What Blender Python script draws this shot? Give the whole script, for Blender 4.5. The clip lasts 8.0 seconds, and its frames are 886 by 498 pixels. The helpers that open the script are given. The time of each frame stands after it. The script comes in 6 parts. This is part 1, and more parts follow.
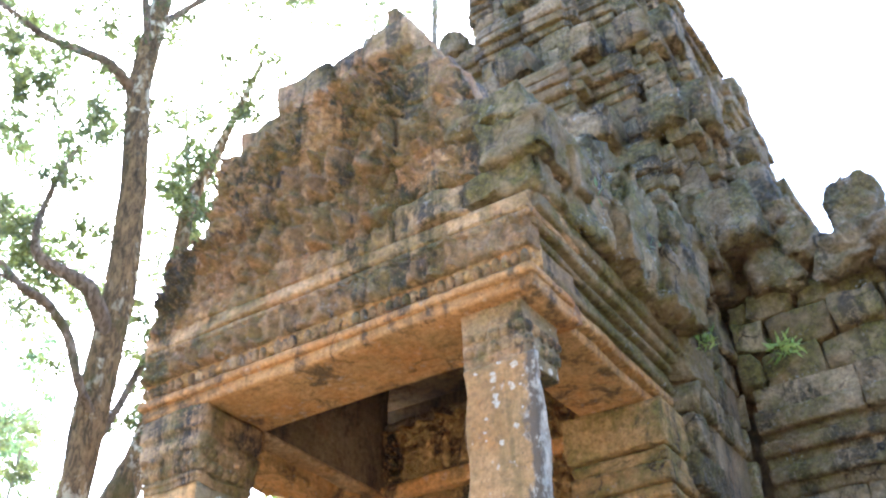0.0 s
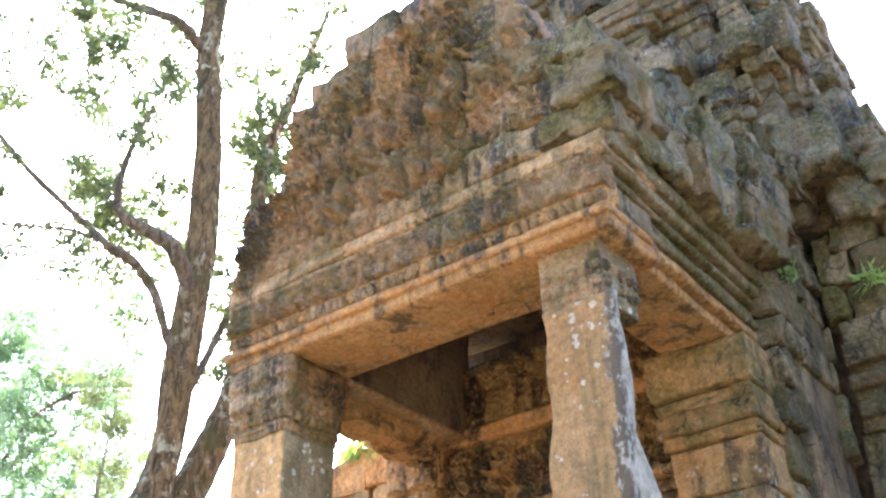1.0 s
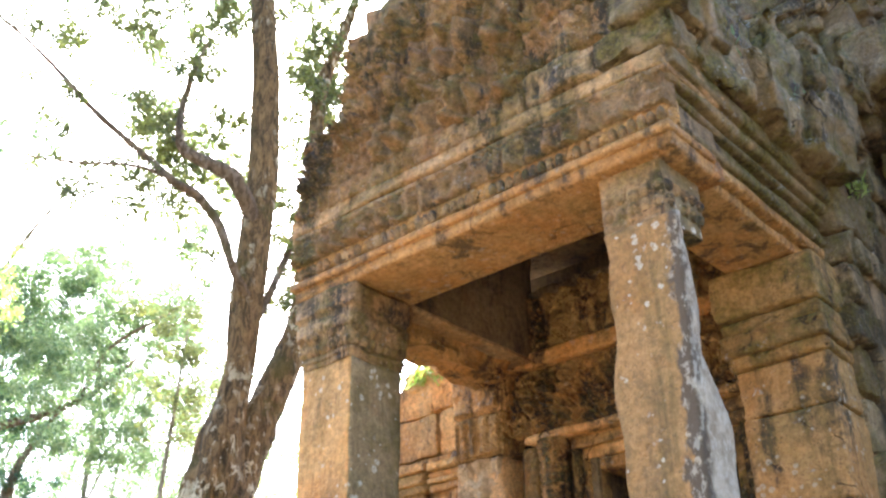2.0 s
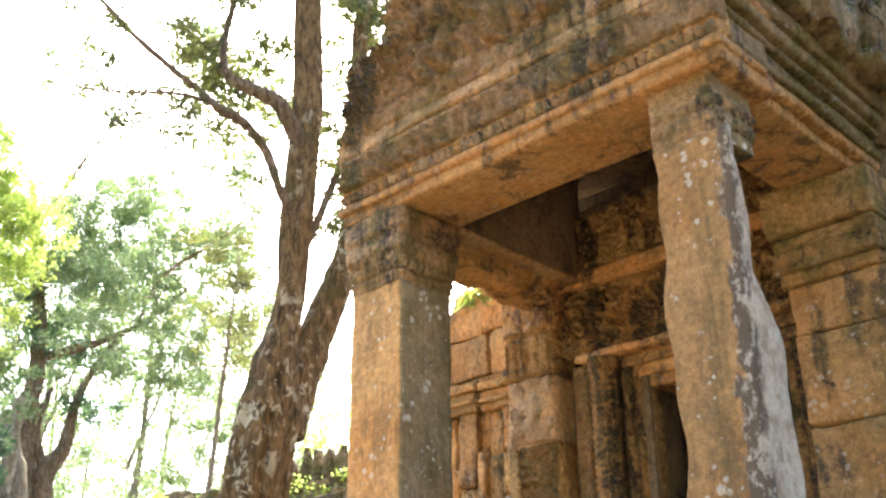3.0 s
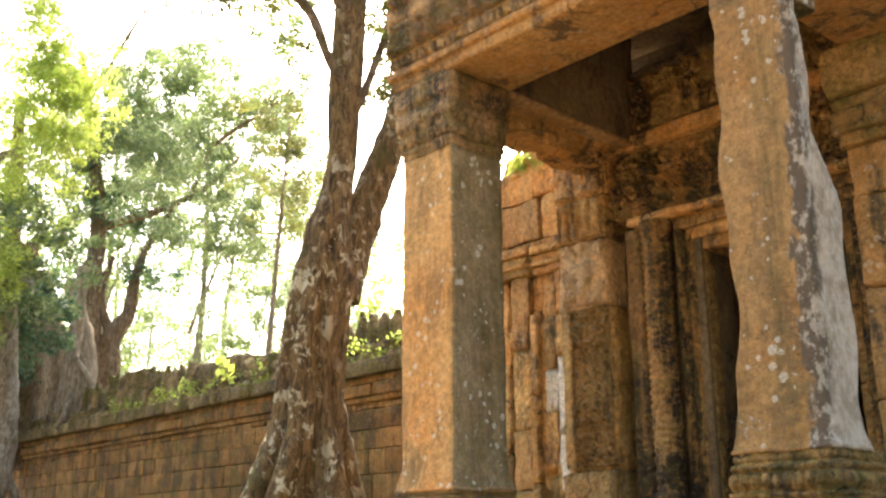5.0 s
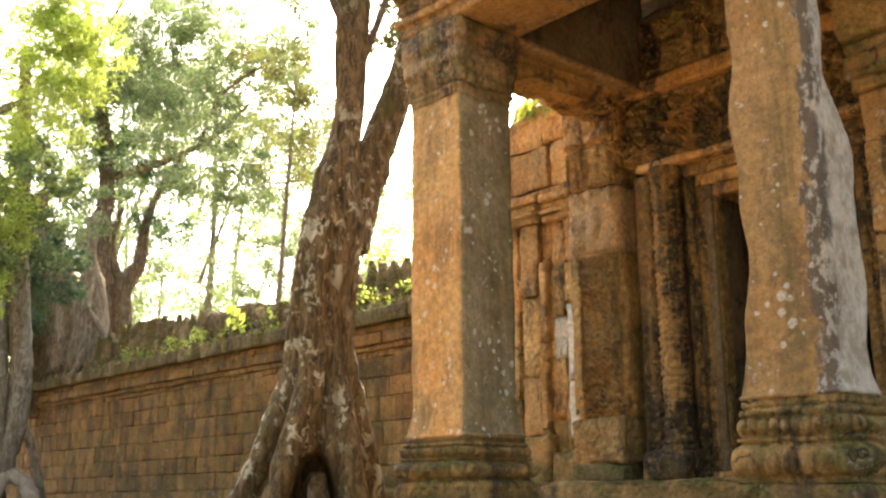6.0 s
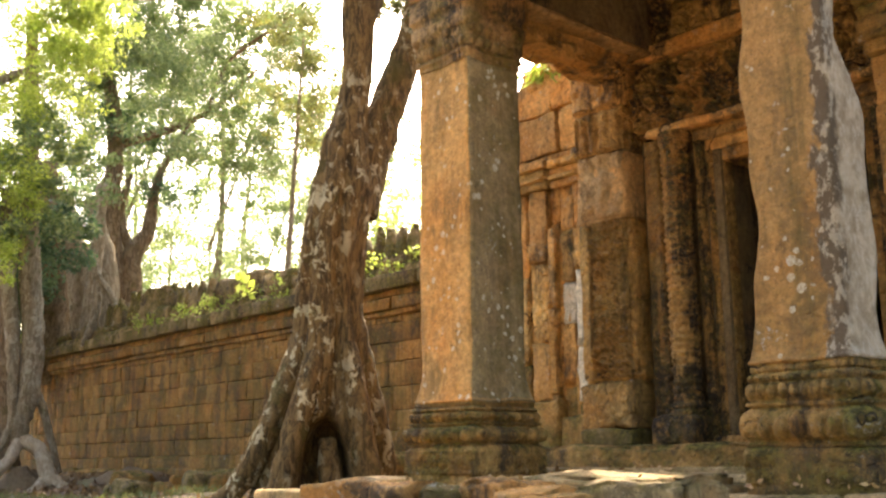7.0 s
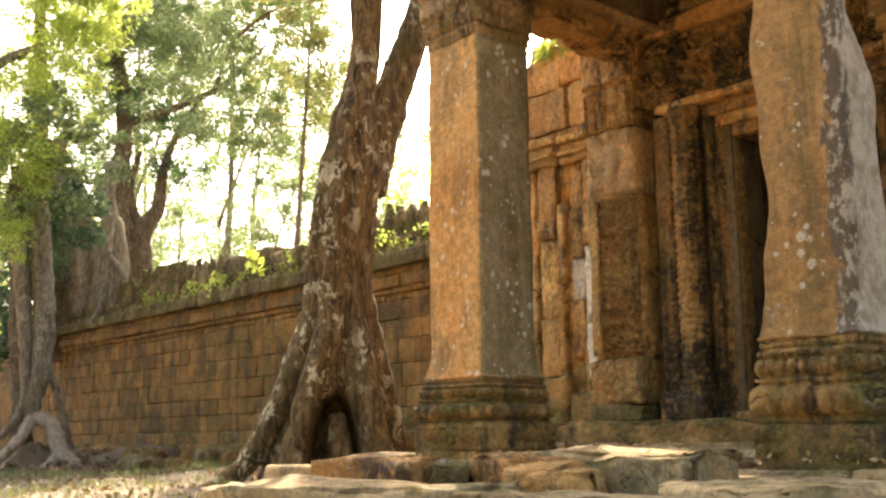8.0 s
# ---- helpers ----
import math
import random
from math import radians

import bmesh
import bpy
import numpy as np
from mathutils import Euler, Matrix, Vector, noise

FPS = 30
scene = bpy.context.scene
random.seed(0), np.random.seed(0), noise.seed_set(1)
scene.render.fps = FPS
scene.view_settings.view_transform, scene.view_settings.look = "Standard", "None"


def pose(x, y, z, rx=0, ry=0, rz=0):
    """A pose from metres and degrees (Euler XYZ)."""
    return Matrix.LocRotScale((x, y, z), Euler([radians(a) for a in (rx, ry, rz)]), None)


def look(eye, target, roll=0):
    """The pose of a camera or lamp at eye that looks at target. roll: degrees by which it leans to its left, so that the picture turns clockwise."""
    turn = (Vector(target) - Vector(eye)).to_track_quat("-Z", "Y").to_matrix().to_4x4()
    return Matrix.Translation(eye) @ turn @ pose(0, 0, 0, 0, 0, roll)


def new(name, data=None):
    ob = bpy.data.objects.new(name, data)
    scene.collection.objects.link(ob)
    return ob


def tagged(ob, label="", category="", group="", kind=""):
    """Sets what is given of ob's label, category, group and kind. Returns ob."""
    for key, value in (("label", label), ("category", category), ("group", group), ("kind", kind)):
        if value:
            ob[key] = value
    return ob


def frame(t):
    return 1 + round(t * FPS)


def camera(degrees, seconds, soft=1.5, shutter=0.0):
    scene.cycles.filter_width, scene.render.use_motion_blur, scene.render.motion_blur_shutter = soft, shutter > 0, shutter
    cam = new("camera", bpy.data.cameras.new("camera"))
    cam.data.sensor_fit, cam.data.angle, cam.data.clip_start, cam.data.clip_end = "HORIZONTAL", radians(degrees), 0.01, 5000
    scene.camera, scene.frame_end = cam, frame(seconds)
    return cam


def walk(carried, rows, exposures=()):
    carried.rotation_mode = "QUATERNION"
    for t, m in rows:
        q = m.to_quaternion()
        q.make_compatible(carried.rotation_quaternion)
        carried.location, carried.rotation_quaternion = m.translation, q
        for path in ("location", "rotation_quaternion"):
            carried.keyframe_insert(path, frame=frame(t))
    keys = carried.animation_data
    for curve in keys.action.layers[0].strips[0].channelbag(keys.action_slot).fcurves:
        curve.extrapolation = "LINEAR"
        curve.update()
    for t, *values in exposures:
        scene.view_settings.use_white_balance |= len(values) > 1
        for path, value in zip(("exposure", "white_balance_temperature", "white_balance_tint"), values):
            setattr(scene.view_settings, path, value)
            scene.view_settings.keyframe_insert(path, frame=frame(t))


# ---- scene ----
cam = camera(46.3, 8.0, soft=2.4)
EYE = (4.363, -4.119, 0.55)
ROWS = [
    (0.0, 125.013, 1.207, 33.021),
    (0.5, 123.791, 1.107, 35.383),
    (1.0, 122.024, 0.868, 37.753),
    (1.5, 120.084, 0.682, 39.710),
    (3.0, 113.677, 0.475, 44.311),
    (3.5, 111.747, 0.436, 45.370),
    (4.0, 109.731, 0.341, 46.245),
    (4.5, 107.949, 0.258, 46.818),
    (6.0, 103.409, 0.495, 47.793),
    (6.5, 102.417, 0.597, 48.044),
    (7.0, 101.539, 0.614, 48.309),
    (7.5, 100.856, 0.647, 48.562),
    (8.0, 100.257, 0.653, 48.828),
]
EXPOSURES = [(0.0, 3.44, 4600, 9), (1.5, 3.24, 4950, 9), (3.0, 2.92, 5700, 9), (4.5, 2.77, 6350, 10), (8.0, 2.45, 7300, 13)]
walk(cam, [(t, pose(*EYE, rx, ry, rz)) for t, rx, ry, rz in ROWS], EXPOSURES)

# ---- daylight ----
SUN_TO = Vector((-0.558, 0.443, 0.701))
sun_data = bpy.data.lights.new("sun", "SUN")
sun_data.energy, sun_data.angle, sun_data.color = 5.0, radians(0.55), (1.0, 0.9, 0.74)
sun = new("sun", sun_data)
sun.matrix_world = look((0, 0, 30), Vector((0, 0, 30)) - SUN_TO)
world = bpy.data.worlds.new("sky")
scene.world = world
world.use_nodes = True
wn = world.node_tree
sky = wn.nodes.new("ShaderNodeTexSky")
sky.sky_type, sky.sun_disc = "NISHITA", False
sky.sun_elevation, sky.sun_rotation = radians(44.5), math.atan2(SUN_TO.x, SUN_TO.y)
sky.air_density, sky.dust_density, sky.ozone_density = 1.0, 5.0, 0.6
wn.links.new(sky.outputs[0], wn.nodes["Background"].inputs[0])
wn.nodes["Background"].inputs[1].default_value = 0.15

# ---- materials ----


class Nodes:
    """A small writer of node trees."""

    def __init__(self, name):
        self.mat = bpy.data.materials.new(name)
        self.mat.use_nodes = True
        self.tree = self.mat.node_tree
        self.bsdf = self.tree.nodes["Principled BSDF"]
        self.out = self.tree.nodes["Material Output"]

    def add(self, kind, ins=(), **props):
        n = self.tree.nodes.new("ShaderNode" + kind)
        if "operation" in props:
            n.operation = props["operation"]
        if "interpolation_type" in props:
            n.interpolation_type = props["interpolation_type"]
        if "data_type" in props:
            n.data_type = props["data_type"]
        if "blend_type" in props:
            n.blend_type = props["blend_type"]
        for k, v in dict(ins).items():
            self.put(n.inputs[k], v)
        return n

    def put(self, socket, v):
        if isinstance(v, bpy.types.NodeSocket):
            self.tree.links.new(v, socket)
        elif isinstance(v, (tuple, list)) and len(v) == 3 and socket.type == "RGBA":
            socket.default_value = (*v, 1)
        else:
            socket.default_value = v

    def math(self, op, a, b=0.0, clamp=False):
        n = self.add("Math", {0: a, 1: b}, operation=op)
        n.use_clamp = clamp
        return n.outputs[0]

    def noise(self, at, scale, detail=5, rough=0.6, distort=0.0):
        return self.add("TexNoise", {"Vector": at, "Scale": scale, "Detail": detail, "Roughness": rough, "Distortion": distort}).outputs["Fac"]

    def step(self, v, lo, hi):
        return self.add("MapRange", {"Value": v, "From Min": lo, "From Max": hi}, interpolation_type="SMOOTHSTEP").outputs[0]

    def mix(self, fac, a, b, how="MIX"):
        n = self.add("Mix", data_type="RGBA", blend_type=how)
        self.put(n.inputs[0], fac), self.put(n.inputs[6], a), self.put(n.inputs[7], b)
        return n.outputs[2]

    def scaled(self, at, s):
        return self.add("Mapping", {"Vector": at, "Scale": s}).outputs[0]


def stone_material(name, warm, pale, dark=0.5, moss=0.3, lichen=0.3, spots=0.0, relief=1.0, soot_shade=(0.045, 0.035, 0.026), fine=1.0, cover=0.0, walls=0.25, broken_off=(), carve=0.0, olive=0.35, cracks=0.85):
    """Weathered stone: two tones, run-down stains, moss on upper sides, lichen, pits."""
    m = Nodes(name)
    geo = m.add("NewGeometry")
    info = m.add("ObjectInfo")
    shift = m.add("CombineXYZ", {0: m.math("MULTIPLY", info.outputs["Random"], 37.0), 1: m.math("MULTIPLY", info.outputs["Random"], 11.0)}).outputs[0]
    at = m.add("VectorMath", {0: geo.outputs["Position"], 1: shift}, operation="ADD").outputs[0]
    pos = geo.outputs["Position"]
    tone = m.step(m.noise(at, 1.6, 6, 0.65), 0.36, 0.64)
    col = m.mix(tone, warm, pale)
    rust = m.step(m.noise(at, 2.7, 6, 0.7, 0.6), 0.52, 0.66)
    col = m.mix(m.math("MULTIPLY", rust, 0.3), col, (warm[0] * 1.05, warm[1] * 0.72, warm[2] * 0.42))
    each = m.math("ADD", m.math("MULTIPLY", info.outputs["Random"], 0.5), 0.75)
    col = m.mix(1.0, col, m.add("CombineColor", {0: each, 1: each, 2: each}).outputs[0], "MULTIPLY")
    grain = m.noise(at, 24 * fine, 8, 0.72)
    g = m.math("ADD", m.math("MULTIPLY", m.step(grain, 0.28, 0.72), 0.7), 0.66)
    col = m.mix(1.0, col, m.add("CombineColor", {0: g, 1: g, 2: g}).outputs[0], "MULTIPLY")
    runs = m.noise(m.scaled(pos, (5.5, 5.5, 0.6)), 1.0, 8, 0.7, 0.4)
    blot = m.noise(pos, 1.7, 8, 0.72, 0.4)
    crust = m.step(m.math("ADD", m.math("MULTIPLY", runs, 0.5), m.math("MULTIPLY", blot, 0.5)), 0.495 - cover, 0.575 - cover)
    broken = m.step(m.noise(pos, 21, 6, 0.7), 0.30, 0.52)
    stain = m.math("MULTIPLY", m.math("MULTIPLY", crust, broken), dark, True)
    col = m.mix(stain, col, soot_shade)
    veil = m.step(m.noise(m.scaled(pos, (3.2, 3.2, 0.45)), 1.0, 7, 0.68, 0.8), 0.47, 0.66)
    col = m.mix(m.math("MULTIPLY", m.math("MULTIPLY", veil, m.step(m.noise(pos, 11, 6, 0.7), 0.22, 0.6)), olive, True), col, (0.125, 0.088, 0.026))
    up = m.step(m.add("SeparateXYZ", {0: geo.outputs["Normal"]}).outputs[2], -0.15, 0.75)
    growth = m.step(m.noise(pos, 3.1, 7, 0.7), 0.42, 0.6)
    m_fac = m.math("MULTIPLY", m.math("MULTIPLY", growth, m.math("ADD", m.math("MULTIPLY", up, 1.0 - walls), walls)), moss, True)
    green = m.mix(m.step(m.noise(pos, 26, 5, 0.7), 0.35, 0.68), (0.050, 0.042, 0.009), (0.20, 0.160, 0.030))
    col = m.mix(m_fac, col, green)
    if lichen:
        patch = m.step(m.noise(pos, 5.0, 6, 0.75, 0.5), 0.585, 0.66)
        speck = m.step(m.noise(pos, 38, 4, 0.6), 0.5, 0.62)
        col = m.mix(m.math("MULTIPLY", m.math("MULTIPLY", patch, speck), lichen, True), col, (0.44, 0.42, 0.36))
    bent = m.add("VectorMath", {0: pos, 1: m.add("VectorMath", {0: m.add("TexNoise", {"Vector": pos, "Scale": 5.0, "Detail": 4}).outputs["Color"], 1: (0.3, 0.3, 0.3)}, operation="MULTIPLY").outputs[0]}, operation="ADD").outputs[0]
    web = m.tree.nodes.new("ShaderNodeTexVoronoi")
    web.feature = "DISTANCE_TO_EDGE"
    m.put(web.inputs["Vector"], bent), m.put(web.inputs["Scale"], 2.3)
    crack = m.math("MULTIPLY", m.step(web.outputs["Distance"], 0.016, 0.004), m.step(m.noise(pos, 1.9, 4, 0.6), 0.50, 0.60))
    crack = m.math("MULTIPLY", crack, cracks)
    col = m.mix(crack, col, (0.03, 0.022, 0.014))
    pits = m.step(m.noise(pos, 75 * fine, 3, 0.6), 0.40, 0.33)
    col = m.mix(m.math("MULTIPLY", pits, 0.7), col, soot_shade)
    pale_speck = m.step(m.noise(at, 52 * fine, 4, 0.65), 0.60, 0.68)
    col = m.mix(m.math("MULTIPLY", pale_speck, 0.45), col, (pale[0] * 1.25, pale[1] * 1.3, pale[2] * 1.5))
    if spots:
        cell = m.add("TexVoronoi", {"Vector": m.add("VectorMath", {0: pos, 1: m.add("VectorMath", {0: m.add("TexNoise", {"Vector": pos, "Scale": 30.0, "Detail": 3}).outputs["Color"], 1: (0.03, 0.03, 0.03)}, operation="MULTIPLY").outputs[0]}, operation="ADD").outputs[0], "Scale": 15.0, "Randomness": 1.0})
        size = m.math("MULTIPLY", m.step(m.noise(pos, 4, 4), 0.34, 0.72), 0.40)
        dot = m.step(m.math("SUBTRACT", size, cell.outputs["Distance"]), -0.03, 0.06)
        dot = m.math("MULTIPLY", dot, m.step(m.noise(pos, 70, 4, 0.7), 0.3, 0.55))
        col = m.mix(m.math("MULTIPLY", dot, spots, True), col, (0.60, 0.54, 0.41))
    if broken_off:
        # a dark rain streak and then bare grey stone past an uneven line up the pillar
        ax = m.add("SeparateXYZ", {0: pos})
        s = m.math("ADD", ax.outputs[0], m.math("MULTIPLY", ax.outputs[1], 0.8))
        s = m.math("SUBTRACT", s, m.math("MULTIPLY", ax.outputs[2], 0.022))
        s = m.math("ADD", s, m.math("MULTIPLY", m.math("SUBTRACT", m.noise(m.scaled(pos, (1, 1, 0.5)), 7.0, 7, 0.7), 0.5), 0.28))
        flecks = m.step(m.noise(m.scaled(pos, (1, 1, 0.6)), 26, 6, 0.7), 0.50, 0.60)
        wet = m.mix(m.math("MULTIPLY", flecks, 0.75), (0.12, 0.085, 0.05), (0.44, 0.37, 0.27))
        col = m.mix(m.math("MULTIPLY", m.step(s, broken_off[0], broken_off[0] + 0.03), m.math("SUBTRACT", 1.0, m.math("MULTIPLY", dot, 0.8))), col, wet)
        bare = m.mix(m.step(m.noise(pos, 9, 8, 0.75), 0.35, 0.65), (0.31, 0.23, 0.14), (0.56, 0.45, 0.31))
        bare = m.mix(m.math("MULTIPLY", flecks, 0.5), bare, (0.60, 0.52, 0.40))
        col = m.mix(m.step(s, broken_off[1], broken_off[1] + 0.05), col, bare)
    m.put(m.bsdf.inputs["Base Color"], col)
    m.put(m.bsdf.inputs["Roughness"], m.math("ADD", m.math("MULTIPLY", grain, 0.25), 0.72))
    m.bsdf.inputs["Specular IOR Level"].default_value = 0.25
    h = m.math("ADD", m.math("MULTIPLY", m.noise(pos, 14, 9, 0.7), 1.0), m.math("MULTIPLY", m.noise(pos, 60 * fine, 5, 0.7), 0.45))
    pit = m.step(m.noise(pos, 30, 3, 0.5), 0.36, 0.3)
    h = m.math("SUBTRACT", m.math("SUBTRACT", h, m.math("MULTIPLY", pit, 0.35)), crack)
    if carve:
        lump = m.add("TexVoronoi", {"Vector": m.add("VectorMath", {0: pos, 1: m.add("VectorMath", {0: m.add("TexNoise", {"Vector": pos, "Scale": 9.0, "Detail": 3}).outputs["Color"], 1: (0.09, 0.09, 0.09)}, operation="MULTIPLY").outputs[0]}, operation="ADD").outputs[0], "Scale": 17.0})
        groove = m.step(lump.outputs["Distance"], 0.15, 0.62)
        h = m.math("SUBTRACT", h, m.math("MULTIPLY", groove, carve))
        # groove beds darkened: dirt, and the crevices' shade put into the colour
        bed = m.step(groove, 0.75, 1.0)
        m.put(m.bsdf.inputs["Base Color"], m.mix(m.math("MULTIPLY", bed, 0.35 * min(1.0, carve)), col, soot_shade))
    b = m.add("Bump", {"Height": h, "Strength": 0.95, "Distance": 0.028 * relief})
    m.put(m.bsdf.inputs["Normal"], b.outputs[0])
    return m.mat


def leaf_material(name, one, two, thin=0.5):
    m = Nodes(name)
    geo = m.add("NewGeometry")
    col = m.mix(geo.outputs["Random Per Island"], one, two)
    big = m.noise(geo.outputs["Position"], 0.8, 3)
    g = m.math("ADD", m.math("MULTIPLY", big, 1.1), 0.45)
    col = m.mix(1.0, col, m.add("CombineColor", {0: g, 1: g, 2: g}).outputs[0], "MULTIPLY")
    m.put(m.bsdf.inputs["Base Color"], col)
    m.bsdf.inputs["Roughness"].default_value = 0.5
    tr = m.add("BsdfTranslucent", {"Color": m.mix(1.0, col, (1.2, 1.3, 0.9), "MULTIPLY")})
    mx = m.add("MixShader", {0: thin, 1: m.bsdf.outputs[0], 2: tr.outputs[0]})
    m.put(m.out.inputs["Surface"], mx.outputs[0])
    return m.mat


def bark_material(name, one, two, pale, patches=0.6):
    m = Nodes(name)
    pos = m.add("NewGeometry").outputs["Position"]
    ridges = m.noise(m.scaled(pos, (15, 15, 4.5)), 1.0, 9, 0.78, 0.8)
    col = m.mix(m.step(ridges, 0.36, 0.64), one, two)
    red = m.step(m.noise(m.scaled(pos, (5, 5, 0.8)), 1.0, 4, 0.6), 0.52, 0.66)
    col = m.mix(m.math("MULTIPLY", red, 0.14), col, (0.22, 0.105, 0.035))
    blot = m.step(m.noise(m.scaled(pos, (1, 1, 0.75)), 7.5, 6, 0.68, 0.5), 0.54, 0.575)
    area = m.step(m.noise(m.scaled(pos, (1.6, 1.6, 0.5)), 1.0, 3, 0.6), 0.40, 0.58)
    col = m.mix(m.math("MULTIPLY", m.math("MULTIPLY", blot, area), patches, True), col, pale)
    moss = m.step(m.noise(pos, 2.2, 5, 0.7), 0.56, 0.66)
    col = m.mix(m.math("MULTIPLY", moss, 0.7), col, (0.085, 0.075, 0.018))
    m.put(m.bsdf.inputs["Base Color"], col)
    m.bsdf.inputs["Roughness"].default_value = 0.9
    m.bsdf.inputs["Specular IOR Level"].default_value = 0.2
    h = m.math("ADD", m.math("MULTIPLY", ridges, 1.2), m.math("MULTIPLY", m.noise(pos, 45, 5, 0.7), 0.4))
    m.put(m.bsdf.inputs["Normal"], m.add("Bump", {"Height": h, "Strength": 0.95, "Distance": 0.06}).outputs[0])
    return m.mat


def ground_material(name):
    m = Nodes(name)
    pos = m.add("NewGeometry").outputs["Position"]
    col = m.mix(m.step(m.noise(pos, 0.9, 8, 0.7), 0.35, 0.65), (0.125, 0.082, 0.046), (0.215, 0.15, 0.088))
    litter = m.step(m.noise(pos, 22, 6, 0.75), 0.52, 0.62)
    col = m.mix(m.math("MULTIPLY", litter, 0.7), col, (0.09, 0.05, 0.025))
    # unseen trodden sand of the forecourt, added pale to bounce light into the porch
    reach = m.add("VectorMath", {0: pos, 1: (4.0, -5.0, 0.0)}, operation="DISTANCE").outputs["Value"]
    edge = m.math("ADD", reach, m.math("MULTIPLY", m.noise(pos, 0.6, 5, 0.6), 3.0))
    bounce_sand = m.mix(m.noise(pos, 5, 7, 0.7), (0.40, 0.29, 0.17), (0.50, 0.39, 0.25))
    col = m.mix(m.step(edge, 8.0, 6.6), col, bounce_sand)
    grass = m.math("MULTIPLY", m.step(m.noise(pos, 0.7, 5, 0.6), 0.5, 0.62), m.step(m.noise(pos, 40, 4, 0.7), 0.4, 0.6))
    col = m.mix(m.math("MULTIPLY", grass, 0.8), col, (0.09, 0.115, 0.03))
    m.put(m.bsdf.inputs["Base Color"], col)
    m.bsdf.inputs["Roughness"].default_value = 0.95
    h = m.math("ADD", m.noise(pos, 9, 8, 0.7), m.math("MULTIPLY", m.noise(pos, 70, 4, 0.7), 0.4))
    m.put(m.bsdf.inputs["Normal"], m.add("Bump", {"Height": h, "Strength": 0.9, "Distance": 0.06}).outputs[0])
    return m.mat


OCHRE = stone_material("ochre_sandstone", (0.50, 0.228, 0.060), (0.58, 0.325, 0.112), dark=0.85, moss=0.45, lichen=0.6, spots=0.2)
SHAFT = stone_material("pillar_sandstone", (0.43, 0.205, 0.055), (0.46, 0.262, 0.092), dark=0.6, moss=0.45, lichen=0.6, spots=0.7, relief=0.8, soot_shade=(0.12, 0.08, 0.035), olive=0.65, cracks=0.0)
SPLIT = stone_material("split_pillar_sandstone", (0.35, 0.165, 0.044), (0.40, 0.222, 0.076), dark=0.6, moss=0.5, lichen=0.7, spots=0.7, relief=1.0, soot_shade=(0.12, 0.08, 0.035), broken_off=(2.15, 2.25), olive=0.85, cracks=0.0)
# lichened stone, darkened so that its colour holds a pillar side's shade
LICHENED_SHADED = stone_material("lichened_shaded_pillar_sandstone", (0.235, 0.155, 0.07), (0.30, 0.22, 0.115), dark=0.5, moss=0.6, lichen=1.0, spots=1.0, relief=0.8, soot_shade=(0.10, 0.075, 0.042), walls=0.6, olive=0.6, cracks=0.0)
BASE = stone_material("moss_stained_base_sandstone", (0.34, 0.178, 0.048), (0.42, 0.25, 0.082), dark=0.85, moss=1.2, lichen=0.5, relief=1.4, walls=0.6, carve=0.25, olive=0.7)
SPLIT_PIER = stone_material("streaked_pier_sandstone", (0.36, 0.172, 0.047), (0.42, 0.24, 0.085), dark=0.9, moss=0.6, lichen=0.6, spots=0.5, olive=0.7, walls=0.45)
PALE = stone_material("pale_broken_or_lit_sandstone", (0.58, 0.32, 0.12), (0.68, 0.46, 0.23), dark=0.5, moss=0.05, lichen=0.3, relief=1.8, olive=0.15, cracks=0.4)
CARVED = stone_material("carved_sandstone", (0.55, 0.265, 0.068), (0.64, 0.39, 0.135), dark=0.65, moss=0.5, lichen=0.5, relief=1.5, cover=-0.01, walls=0.4, carve=0.6, olive=0.3)
PEDIMENT = stone_material("pediment_sandstone", (0.35, 0.19, 0.072), (0.46, 0.295, 0.135), dark=1.0, moss=0.9, lichen=0.5, relief=1.5, cover=0.01, walls=0.6, carve=0.25, olive=0.6, cracks=0.0)
BLACKENED = stone_material("blackened_carved_sandstone", (0.36, 0.17, 0.045), (0.43, 0.245, 0.08), dark=1.0, moss=0.6, lichen=0.3, relief=1.5, cover=0.02, walls=0.6, soot_shade=(0.032, 0.022, 0.014), carve=0.6, olive=0.5)
TOWER = stone_material("tower_sandstone", (0.22, 0.142, 0.062), (0.33, 0.235, 0.12), dark=1.0, moss=1.0, lichen=0.8, relief=1.8, cover=0.02, walls=0.6, soot_shade=(0.05, 0.038, 0.022), carve=0.3, olive=0.5)
MOSSY = stone_material("mossy_sandstone", (0.22, 0.145, 0.06), (0.32, 0.228, 0.105), dark=0.95, moss=1.4, lichen=1.0, relief=1.8, walls=0.6, olive=0.5)
LATERITE = stone_material("laterite", (0.33, 0.152, 0.038), (0.40, 0.22, 0.066), dark=0.75, moss=1.0, lichen=0.9, relief=2.0, cover=0.015, walls=0.35, olive=0.7, cracks=0.0)
FLOOR = stone_material("paving_sandstone", (0.42, 0.265, 0.115), (0.50, 0.36, 0.185), dark=0.55, moss=0.7, lichen=0.3, cracks=0.0)
WHITE = stone_material("white_lichen_crust", (0.74, 0.62, 0.43), (0.82, 0.73, 0.56), dark=0.7, moss=0.05, lichen=0.3, relief=1.2, olive=0.1, cracks=0.0)
# inner stone kept dark: shade of porch interior and doorway put into colour
DARK_CORE = stone_material("dark_inner_masonry", (0.17, 0.108, 0.05), (0.24, 0.16, 0.078), dark=0.9, moss=0.3, lichen=0.0)
BARK = bark_material("red_brown_bark", (0.045, 0.031, 0.014), (0.30, 0.19, 0.073), (0.64, 0.55, 0.34), 1.0)
